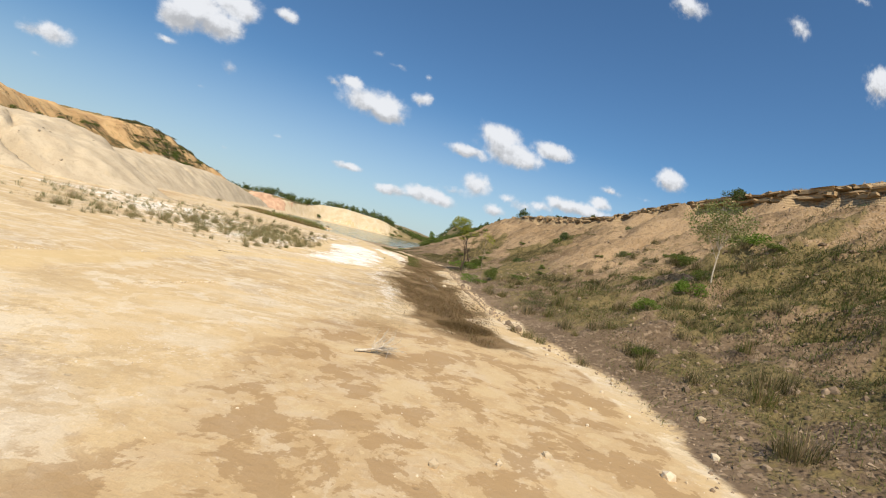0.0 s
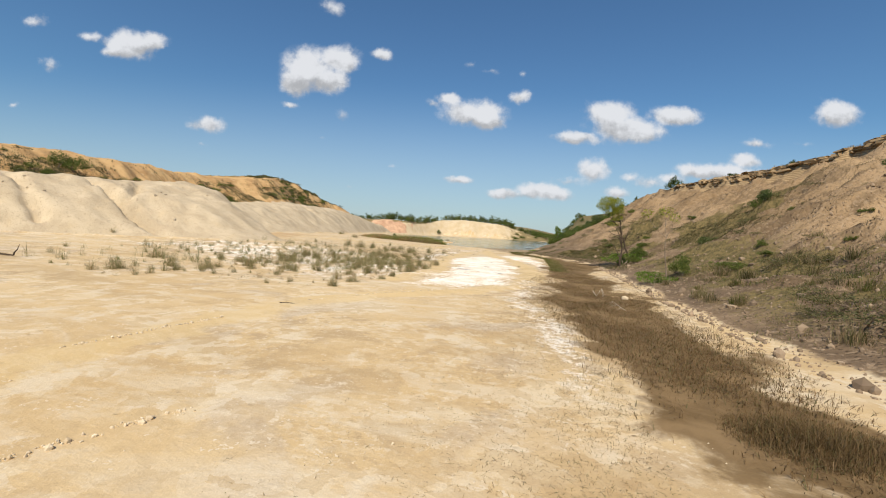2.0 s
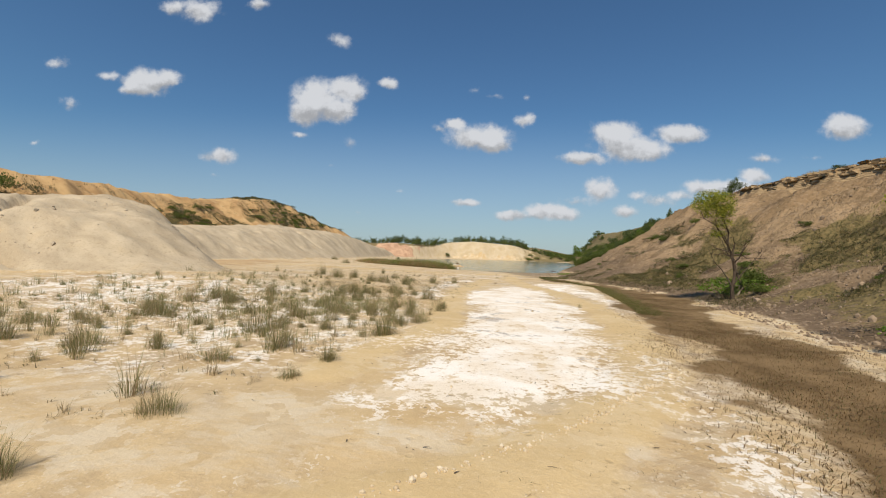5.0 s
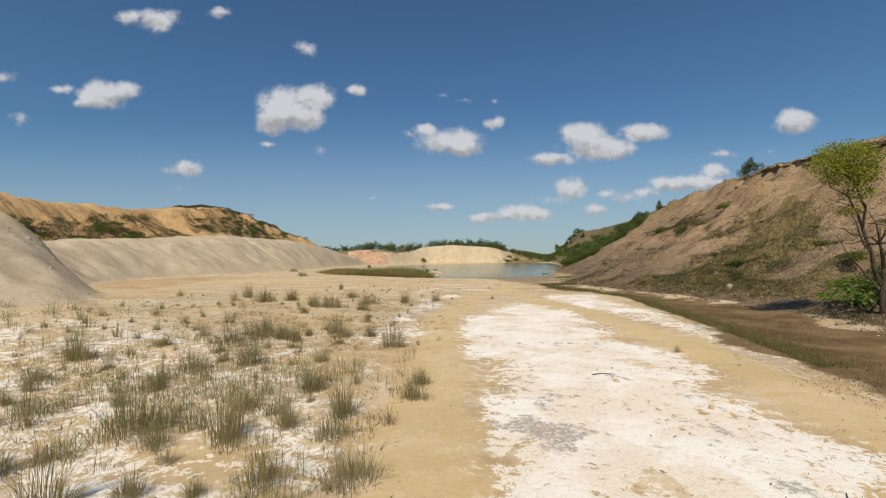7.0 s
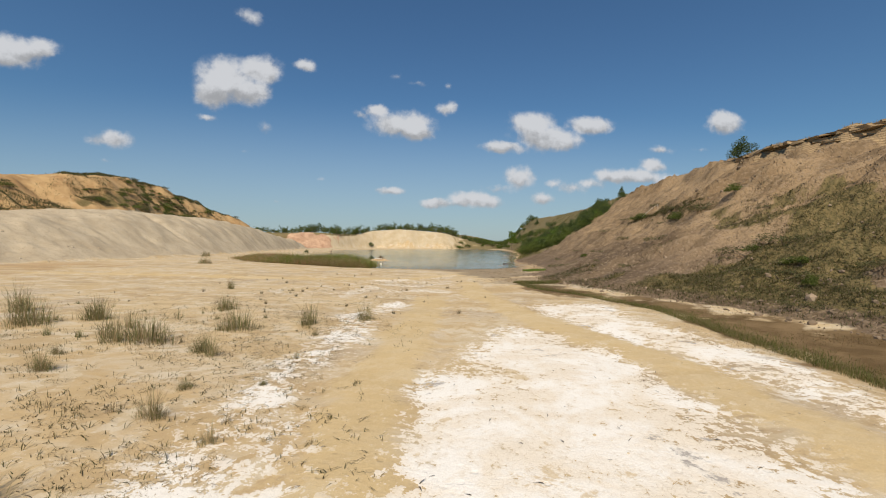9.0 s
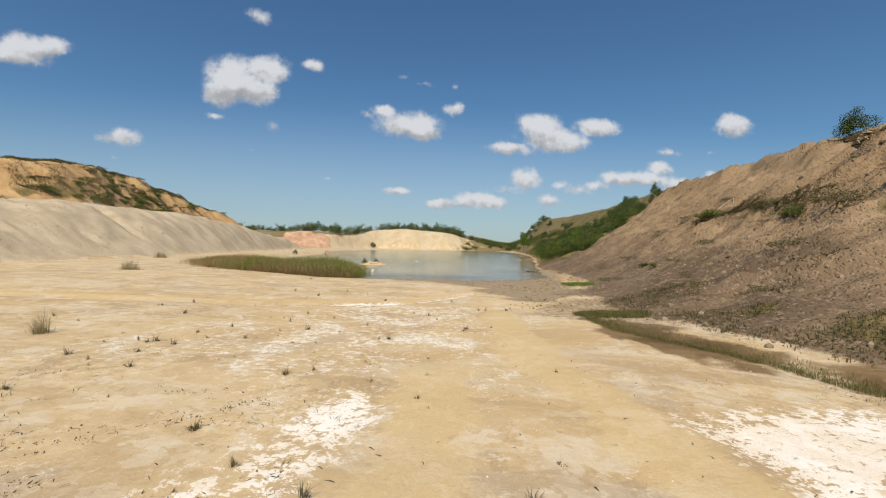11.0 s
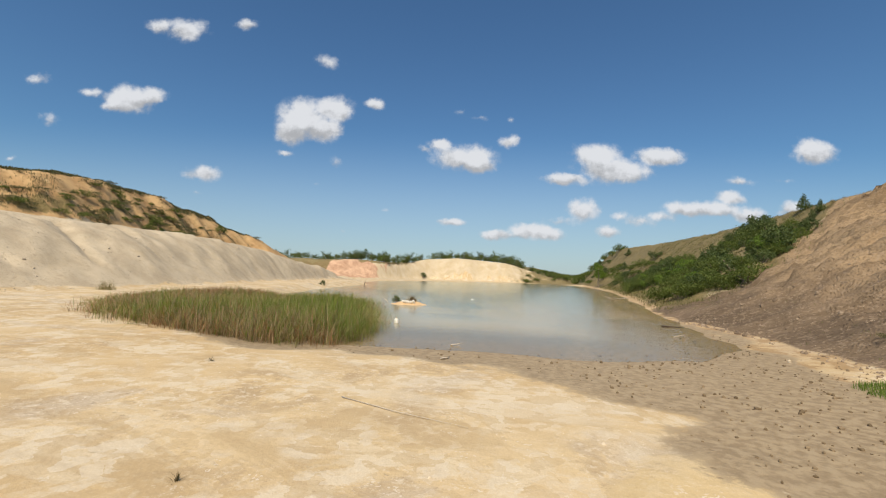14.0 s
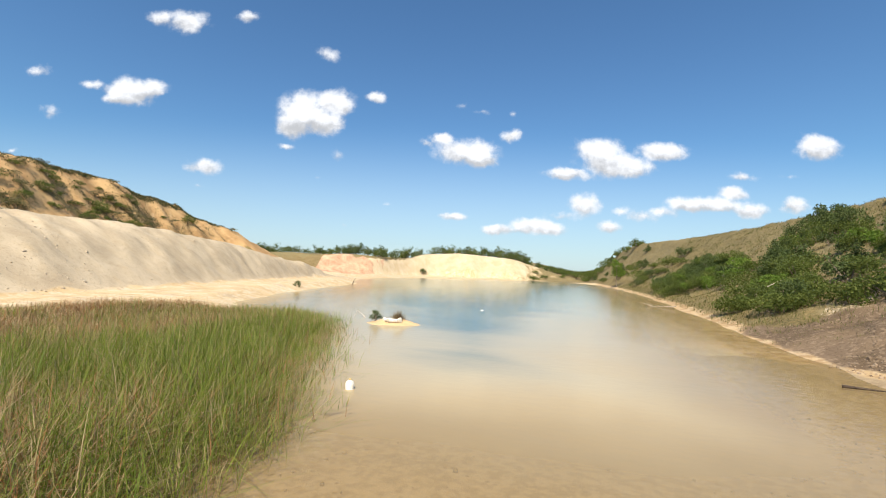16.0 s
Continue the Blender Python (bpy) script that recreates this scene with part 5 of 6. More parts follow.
    spots = [(-14.3, 53.3), (-15, 64), (-20, 63.3), (-18, 66.2), (-5, 39.3), (-20.4, 62.6), (-19.5, 62.2), (-22.8, 61.8), (-23.4, 62.4), (-16, 60.5), (-17.4, 59.6), (-18.4, 61.2), (-13.8, 62.6), (-21.6, 58.6)]
    while len(spots) < 120:
        x, y = rng.uniform(-30, -11.5), rng.uniform(46, 76)
        if rng.random() < math.exp(-((x + 20) / 6) ** 2 - ((y - 59) / 9) ** 2) and inside(np.array([x]), np.array([y]), SHALLOW)[0] < -1.5:
            spots.append((x, y))
    for x, y in spots:
        first_or_copy(kinds, used, int(rng.integers(0, 3)), x, y, rng.uniform(0, 360), rng.uniform(0.3, 0.9))


tufts()


def channel_growth():
    rng = np.random.default_rng(31)
    x, y = in_ring(rng, STRIP, 46000, 0.6, 0.0)
    thick = fractal(x * 0.5, y * 0.5, 121, 3)
    keep = (thick + rng.uniform(-0.7, 0.5, len(x)) > 0.0 - 0.6 * step(11, 19, y)) & (rng.random(len(x)) < np.clip((75 - y) / 50, 0.3, 1))
    x, y = x[keep], y[keep]
    near = np.clip((55 - y) / 45, 0.35, 1)
    carpet("dry_seepweed", "brown dried seepweed matting the shallow channel", "dry growth", x, y, 0.14 * near + 0.03 * thick[keep], LEAF_BROWN, rng, 1.8, 0.0085, 3, 0.09)
    t, r = rng.uniform(0, 6.283, 1500), np.sqrt(rng.random(1500))
    carpet("dry_seepweed", "dense brown clump of dried seepweed at the channel's head", "dry growth", 1.25 + 1.05 * r * np.cos(t), 13.9 + 0.9 * r * np.sin(t), 0.30 * (1.15 - r), LEAF_BROWN, rng, 1.0, 0.006, 6, 0.07)
    # the greener edge and the sedge at the channel's end
    y = rng.uniform(40, 66, 5200)
    edge = np.interp(y, [40, 43, 49, 56.5, 61, 63.6, 66], [-3.4, -3.5, -4.1, -4.9, -7.0, -9.2, -10.0])
    x = edge + np.abs(rng.normal(0, 0.55, len(y)))
    carpet("green_sedge", "low green sedge along the wet edge of the channel", "sedge", x, y, 0.15, LEAF_GRASS, rng, 0.9, 0.006, 6, 0.07)
    t, r = rng.uniform(0, 6.283, 700), np.sqrt(rng.random(700))
    carpet("grass_patch", "small bright green grass patch on damp sand", "grass", -7.9 + 1.1 * r * np.cos(t), 80.2 + 1.3 * r * np.sin(t), 0.2, LEAF_FRESH, rng, 0.6, 0.010, 4, 0.05)
    t, r = rng.uniform(0, 6.283, 1500), np.sqrt(rng.random(1500))
    carpet("grass_patch", "low green grass at the foot of the slope", "grass", -8.6 + 1.5 * r * np.cos(t), 66.6 + 0.8 * r * np.sin(t) + 0.3 * r * np.cos(t), 0.16, LEAF_GRASS, rng, 0.7, 0.010, 4, 0.06)
    # sparse dry stalks beside the channel
    y = np.concatenate([rng.uniform(9, 36, 2600), rng.uniform(10, 24, 3000)])
    x = np.interp(y, [9, 14, 19, 28, 36], [-1.0, -1.2, -2.2, -3.8, -4.2]) - np.abs(rng.normal(0, 1.4, len(y))) + 0.4
    carpet("dry_stubble", "thin dry stubble on the pale crust", "stubble", x, y, 0.05, LEAF_STUBBLE, rng, 2.4, 0.006, 5, 0.05)
    y = rng.uniform(39, 56, 2600)
    x = np.interp(y, [39, 44, 56], [-13.0, -14.2, -14.8]) - np.abs(rng.normal(0, 4.5, len(y)))
    keep = fractal(x * 0.6, y * 0.6, 129, 3) + rng.uniform(-0.35, 0.35, len(y)) > 0.05
    carpet("small_weeds", "low dark seedlings and weeds dotted over the sandy flat", "weeds", x[keep], y[keep], 0.05, LEAF_WEED, rng, 2.6, 0.016, 7, 0.05)
    y = np.concatenate([rng.uniform(38, 66, 7000), rng.uniform(38, 50, 5000)])
    x = np.interp(y, [38, 44, 56, 66], [-12.4, -14, -14.6, -17]) - np.abs(rng.normal(0, 6.5, len(y)))
    keep = fractal(x * 0.5, y * 0.5, 123, 3) + rng.uniform(-0.5, 0.3, len(y)) > -0.05
    x, y = x[keep], y[keep]
    carpet("dry_stubble", "thin dry stubble on the sandy flat", "stubble", x, y, 0.06, LEAF_STUBBLE, rng, 2.4, 0.006, 5, 0.06)


channel_growth()


def reed_bed():
    rng = np.random.default_rng(41)
    x, y = in_ring(rng, REEDS, 27000, 0.55, 0.0)
    d = inside(x, y, REEDS)
    west = step(-31, -41, x)
    swell = fractal(x * 0.55, y * 0.55, 127, 3)
    tall = (1.72 - 0.8 * west) * (0.70 + 0.30 * step(0, 2.0, d)) * (1 + 0.12 * swell) * rng.uniform(0.62, 1.10, len(x))
    z = np.maximum(surface(x, y), WATER - 0.35) - 0.05
    rust = step(0.05, 0.5, fractal(x * 0.3, y * 0.3, 125, 3))
    dry = rng.random(len(x)) < 0.14 + 0.5 * west + 0.45 * rust + 0.2 * step(1.6, 0.0, d) * step(84, 80.5, y)
    for name, label, mat, pick, k, share in (("reed_bed", "dense green cattail bed standing in the shallows", LEAF_REED, ~dry, 3, 1.0), ("dry_reeds", "dry tan and rusty reeds among the green cattails", LEAF_REED_DRY, dry, 3, 0.9),
                                             ("reed_litter", "low brown dead reed leaves at the foot of the cattails", LEAF_BROWN, rng.random(len(x)) < 0.5, 2, 0.45)):
        n = int(pick.sum()) * k
        px, py = np.repeat(x[pick], k) + rng.normal(0, 0.07, n), np.repeat(y[pick], k) + rng.normal(0, 0.07, n)
        h = np.repeat(tall[pick], k) * rng.uniform(0.62, 1.1, n) * share
        base = np.stack([px, py, np.repeat(z[pick], k)], 1)
        v, f = blades(base, h, rng.uniform(0, 6.283, n), rng.gamma(2.0, 0.38, n), rng.uniform(0.006, 0.014, n), rng, 3)
        tagged(new(name, mesh_of(name, v, f, mat)), label, "reeds", kind="stuff")
    # loose stems standing in the water before the bed
    edge = [(-25.1, 83.2), (-25.0, 84.0), (-25.5, 82.6), (-25.9, 81.9), (-24.6, 83.6), (-25.3, 85.0), (-26.0, 86.4), (-26.6, 87.6), (-25.8, 85.6), (-24.9, 84.9), (-27.6, 89.2), (-24.3, 82.4)]
    kinds = []
    for i in range(3):
        kinds.append(tagged(new("reed_clump", tuft_mesh(430 + i, 9, 0.8, 0.05, LEAF_REED, 0.3, 0.020)), "green reed shoots standing in shallow water", "reeds", "reed shoots in the water"))
    used = set()
    for j, (px, py) in enumerate(edge):
        first_or_copy(kinds, used, j % 3, px, py, 50.0 * j, rng.uniform(0.6, 1.3))


reed_bed()


# ---- eastern slope: grass, bushes and trees ----
BENCH_F, BENCH_X, BENCH_Y = [0.0, 0.25, 0.5, 0.75, 1.0], [3.6, 4.8, 5.1, 4.3, 4.7], [89.3, 87.0, 83.1, 79.0, 76.9]


def slope_grass():
    rng = np.random.default_rng(51)
    n = 26000
    y = np.concatenate([rng.uniform(-2, 62, n // 2), rng.uniform(-2, 30, n // 4), rng.uniform(62, 112, n // 4)])
    c = np.concatenate([rng.beta(1.6, 3.2, n // 2), rng.beta(2, 3, n // 4), rng.beta(1.4, 2.4, n // 4)])
    x = curve(y, R_TOE) + c * (curve(y, R_RIM) - curve(y, R_TOE))
    patch = fractal(x * 0.28, y * 0.28, 131, 3)
    low = np.exp(-((c - 0.2) / 0.18) ** 2)
    odds = np.where(y < 30, 0.25 + 0.5 * step(0.5, 0.2, c), np.where(y < 62, 0.10 + 0.75 * low, 0.10 + 0.5 * step(100, 108, y)))
    odds = odds * step(-0.25, 0.35, patch + 0.1)
    keep = rng.random(n) < odds
    x, y, patch = x[keep], y[keep], patch[keep]
    half = rng.random(len(x)) < 0.62
    carpet("slope_grass", "patchy green grass and herbs on the stony slope", "grass", x[half], y[half], 0.15 + 0.06 * patch[half], LEAF_GRASS, rng, 1.7, 0.010, 8, 0.12)
    carpet("dry_slope_grass", "dry tan grass between the stones of the slope", "grass", x[~half], y[~half], 0.13 + 0.05 * patch[~half], LEAF_STRAW, rng, 1.7, 0.008, 6, 0.11)
    y, c = rng.uniform(41, 71, 12000), rng.beta(1.5, 2.2, 12000) * 0.85
    x = curve(y, R_TOE) + c * (curve(y, R_RIM) - curve(y, R_TOE))
    keep = fractal(x * 0.2, y * 0.2, 133, 4) + rng.uniform(-0.2, 0.2, len(y)) > 0.22 - 0.5 * step(56, 46, y)
    carpet("slope_herbs", "dense olive herbs on the lower slope behind the trees", "herbs", x[keep], y[keep], 0.17, LEAF_HERB, rng, 2.0, 0.017, 10, 0.16)
    y, c = rng.uniform(2, 34, 6500), 0.12 + 0.68 * rng.random(6500)
    x = curve(y, R_TOE) + c * (curve(y, R_RIM) - curve(y, R_TOE))
    keep = fractal(x * 0.25, y * 0.25, 135, 3) + rng.uniform(-0.35, 0.35, len(y)) > 0.0
    carpet("slope_herbs", "green herbs in patches over the stony slope", "herbs", x[keep], y[keep], 0.18, LEAF_GRASS, rng, 1.8, 0.013, 9, 0.15)
    y, c = rng.uniform(0, 27, 9000), 0.22 + 0.72 * rng.beta(1.6, 1.6, 9000)
    x = curve(y, R_TOE) + c * (curve(y, R_RIM) - curve(y, R_TOE))
    keep = (fractal(x * 0.22, y * 0.22, 137, 3) + rng.uniform(-0.4, 0.4, len(y)) > 0.30 - 1.0 * step(29, 13, y + 0.45 * (24 - x)))
    carpet("slope_thatch", "dense green and olive growth over the grassy part of the slope", "herbs", x[keep], y[keep], 0.28, LEAF_VERGE, rng, 1.6, 0.014, 9, 0.18)
    # a grown-over bench half way up, below the rim's juniper
    n = 2600
    f, w = rng.random(n), rng.normal(0, 1, n)
    x, y = np.interp(f, BENCH_F, BENCH_X) + 0.5 * w, np.interp(f, BENCH_F, BENCH_Y) + 0.9 * rng.normal(0, 1, n)
    carpet("slope_herbs", "olive herbs and grass grown over a bench of the slope", "herbs", x, y, 0.24, LEAF_HERB, rng, 1.6, 0.016, 9, 0.18)
    # the grassy hillside beside the pond
    n = 9000
    y = rng.uniform(106, 190, n)
    c = rng.uniform(0.02, 1.05, n)
    x = curve(y, R_TOE) + c * (curve(y, R_RIM) - curve(y, R_TOE))
    keep = grown_over(x, y) > rng.uniform(-3, 2, n)
    x, y = x[keep], y[keep]
    carpet("hillside_grass", "green and straw-coloured grass on the hillside by the pond", "grass", x, y, 0.34, LEAF_GRASS, rng, 0.9, 0.026, 5, 0.25)
    # fringes on the rims
    y = rng.uniform(14, 190, 4200)
    x = curve(y, R_RIM) + np.abs(rng.normal(0, 1.2, len(y))) - 0.2
    carpet("rim_grass", "dry grass fringe along the rim", "grass", x, y, 0.26, LEAF_DRY, rng, 0.5, 0.02, 3, 0.12)
    y = rng.uniform(32, 152, 15000)
    k = rng.beta(1.7, 3.0, len(y))
    x = curve(y, L_CLIFF) + 9.5 * (1 - k)
    keep = fractal(x * 0.10, y * 0.10, 141, 3) + 0.5 * fractal(x * 0.5, y * 0.5, 143, 2) + rng.uniform(-0.25, 0.25, len(y)) > 0.02
    carpet("cliff_scrub", "low olive scrub clinging in bands to the ochre cliff", "scrub", x[keep], y[keep], 0.32, LEAF_GREY, rng, 0.8, 0.036, 4, 0.3)
    y = rng.uniform(100, 150, 3400)
    x = curve(y, L_CLIFF) - np.abs(rng.normal(0, 1.6, len(y))) + 0.6
    carpet("cliff_turf", "dark turf overhanging the cliff's edge", "turf", x, y, 0.45, LEAF_GREY, rng, 0.8, 0.06, 4, 0.25)


slope_grass()


def slope_bushes():
    rng = np.random.default_rng(61)
    kinds = {
        "dark": [bush("juniper", 600 + i, 1.0, 1.1, 0.042, 1500, LEAF_JUNIPER, "dark green juniper bush on the slope", "bush", "junipers", 10, i == 0) for i in range(3)],
        "green": [bush("shrub", 620 + i, 1.0, 1.3, 0.042, 1500, LEAF_SHRUB, "dense green leafy shrub on the slope", "bush", "shrubs", 8) for i in range(3)],
        "fresh": [bush("shrub", 640 + i, 1.0, 1.5, 0.044, 1300, LEAF_FRESH, "bright green leafy bush at the foot of the slope", "bush", "bright bushes", 7) for i in range(2)],
        "grey": [bush("scrub", 660 + i, 1.0, 1.9, 0.046, 700, LEAF_GREY, "low grey-green scrub on the bare slope", "bush", "scrub", 7) for i in range(3)],
        "far dark": [bush("juniper", 605 + i, 1.0, 1.1, 0.046, 1000, LEAF_JUNIPER, "dark green juniper bush among the hillside scrub", "bush", "junipers", 13, i == 0) for i in range(3)],
        "far green": [bush("shrub", 625 + i, 1.0, 1.3, 0.046, 1050, LEAF_SHRUB, "dense green leafy shrub in a distant thicket", "bush", "shrubs", 14) for i in range(3)],
        "far fresh": [bush("shrub", 645 + i, 1.0, 1.5, 0.060, 700, LEAF_FRESH, "bright green leafy bush in a distant thicket", "bush", "bright bushes", 7) for i in range(2)],
        "far grey": [bush("scrub", 665 + i, 1.0, 1.9, 0.072, 330, LEAF_GREY, "low grey-green scrub on the ochre cliff", "bush", "scrub", 7) for i in range(3)],
    }
    used = {k: set() for k in kinds}

    def plant(kind, x, y, tall, wide=1.0, i=None):
        kind = "far " + kind if y > 100 or x < -45 else kind
        i = int(rng.integers(len(kinds[kind]))) if i is None else i
        first_or_copy(kinds[kind], used[kind], i, x, y, rng.uniform(0, 360), tall, sink=0.05 * tall, wide=wide)

    for kind, x, y, tall, wide in (("dark", 14.3, 34.2, 1.0, 1.1), ("dark", 12.9, 48.7, 1.4, 0.9), ("green", 12.2, 48.3, 0.9, 1.1), ("dark", 7.6, 43.4, 0.95, 1.1), ("fresh", 2.5, 33.2, 0.95, 1.2),
                                   ("green", 4.2, 34.6, 1.2, 0.9), ("fresh", 10.9, 17.9, 1.0, 0.8), ("green", 11.8, 18.9, 0.7, 1.2), ("green", 6.2, 33.0, 0.55, 2.0), ("fresh", 9.0, 17.0, 0.8, 0.8),
                                   ("dark", 17.8, 42.7, 1.0, 1.0), ("grey", 10.2, 44.0, 0.6, 1.2), ("grey", 8.6, 40.5, 0.5, 1.2), ("green", 2.9, 46.4, 0.8, 1.2), ("fresh", 2.4, 47.6, 1.35, 1.5), ("green", 3.4, 49.0, 1.2, 1.3),
                                   ("green", 3.9, 50.4, 0.8, 1.3), ("grey", 1.1, 59.0, 0.7, 1.5), ("grey", 2.0, 62.9, 0.8, 1.6), ("green", 3.4, 76.4, 0.7, 1.8), ("grey", 4.5, 73.9, 0.7, 1.8),
                                   ("green", 4.5, 89.1, 0.9, 2.0), ("grey", 1.0, 91.0, 0.6, 1.4), ("green", 9.4, 80.6, 0.8, 1.2), ("green", 9.2, 78.6, 0.6, 1.4), ("grey", -0.2, 55.4, 0.5, 1.2),
                                   ("fresh", 16.0, 22.4, 1.0, 1.4), ("green", 14.2, 24.6, 1.0, 1.4), ("green", 4.6, 53.0, 0.7, 1.4), ("dark", 2.4, 48.4, 0.8, 1.3), ("green", 6.0, 57.5, 0.8, 1.6), ("grey", 3.2, 62.5, 0.7, 1.8), ("grey", 4.2, 74.6, 0.8, 1.9), ("green", 5.6, 72.0, 0.6, 1.8)):
        plant(kind, x, y, tall, wide)
    for _ in range(26):
        y = rng.uniform(4, 30)
        c = rng.uniform(0.12, 0.62)
        plant("grey" if rng.random() < 0.75 else "green", float(curve(np.array([y]), R_TOE)[0] + c * 20), y, rng.uniform(0.25, 0.6), rng.uniform(1.2, 2.0))
    clumps = [tagged(new("grass_clump", tuft_mesh(690 + i, 120, 0.5, 0.28, LEAF_HERB if i else LEAF_GRASS, 0.7, 0.010, 0.6, LEAF_DRY)), "olive and straw-coloured grass clump on the stony slope", "grass clump", "grass clumps on the slope") for i in range(3)]
    taken = set()
    for x, y, s in ((5.0, 12.0, 0.8), (3.7, 14.7, 1.1), (4.1, 14.2, 0.9), (3.3, 15.4, 0.8)):
        first_or_copy(clumps, taken, 0 if s > 0.85 else 1, x, y, 70.0 * s, s)
    for _ in range(150):
        y, c = rng.uniform(6, 34), rng.uniform(0.05, 0.7)
        first_or_copy(clumps, taken, int(rng.integers(3)), float(curve(np.array([y]), R_TOE)[0] + c * 20), y, rng.uniform(0, 360), rng.uniform(0.6, 1.5))
    for _ in range(60):
        y = rng.uniform(30, 92)
        c = rng.beta(1.5, 1.8)
        w = float((curve(np.array([y]), R_RIM) - curve(np.array([y]), R_TOE))[0])
        plant("grey" if rng.random() < 0.7 else "green", float(curve(np.array([y]), R_TOE)[0]) + (0.06 + 0.78 * c) * w, y, rng.uniform(0.25, 0.6), rng.uniform(0.9, 1.6))
    # thicket on the hillside by the pond
    for _ in range(210):
        y = rng.uniform(106, 166)
        lo, hi = 0.17 + 0.08 * math.sin(y * 0.2), 0.93
        c = rng.uniform(lo, hi)
        c = c if y < 145 else c * 0.6
        w = float((curve(np.array([y]), R_RIM) - curve(np.array([y]), R_TOE))[0])
        x = float(curve(np.array([y]), R_TOE)[0]) + c * w
        if float(grown_over(x, y)) < 0.5:
            continue
        dark = rng.random() < 0.36
        plant("dark" if dark else ("green" if rng.random() < 0.75 else "fresh"), x, y, rng.uniform(1.5, 3.0) if dark else rng.uniform(1.2, 2.4), rng.uniform(0.75, 1.05))
    for x, y, tall in ((8.4, 134.3, 3.2), (13.6, 134.4, 2.4), (3.0, 114.0, 2.2), (10.6, 126, 1.6)):
        plant("dark", x, y, tall, 0.8, 0)
    for _ in range(40):
        y = rng.uniform(170, 300)
        x = float(curve(np.array([y]), R_TOE)[0]) + rng.uniform(0.5, 14)
        plant("green" if rng.random() < 0.6 else "dark", x, y, rng.uniform(1.4, 3.2), rng.uniform(0.9, 1.4))
    for _ in range(40):
        plant("green", rng.uniform(-34, -8), rng.uniform(238, 330), rng.uniform(1.3, 3.4), rng.uniform(1.0, 1.6))
    # scrub in bands on the western cliff
    n = 0
    while n < 175:
        y = rng.uniform(34, 150)
        k = rng.beta(1.6, 2.6) * 0.9 + 0.03
        x = float(curve(np.array([y]), L_CLIFF)[0]) + 9.5 * (1 - k) + rng.normal(0, 0.3)
        if fractal(np.array([x * 0.12]), np.array([y * 0.12]), 141, 3)[0] + rng.uniform(-0.4, 0.5) < 0:
            continue
        plant("grey" if rng.random() < 0.55 else "green", x, y, rng.uniform(0.5, 1.2), rng.uniform(0.9, 1.6))
        n += 1
    for x, y, tall in ((-70.8, 51.4, 3.0), (-72.0, 50.2, 2.6), (-82.6, 122.2, 1.9), (-86.6, 140.6, 2.0), (-80.0, 118.9, 1.4)):
        plant("green", x, y, tall, 0.9)
    for x, y, tall, wide in ((23.2, 36.2, 1.7, 0.9), (22.4, 74.5, 1.2, 1.2), (19.0, 60.0, 0.8, 1.2), (16.0, 68.0, 0.6, 1.3)):
        plant("dark", x, y, tall, wide)
    plant("dark", -52.2, 125.0, 1.1, 0.7, 1)
    plant("dark", -72.6, 232.6, 2.6, 0.8, 1)


slope_bushes()


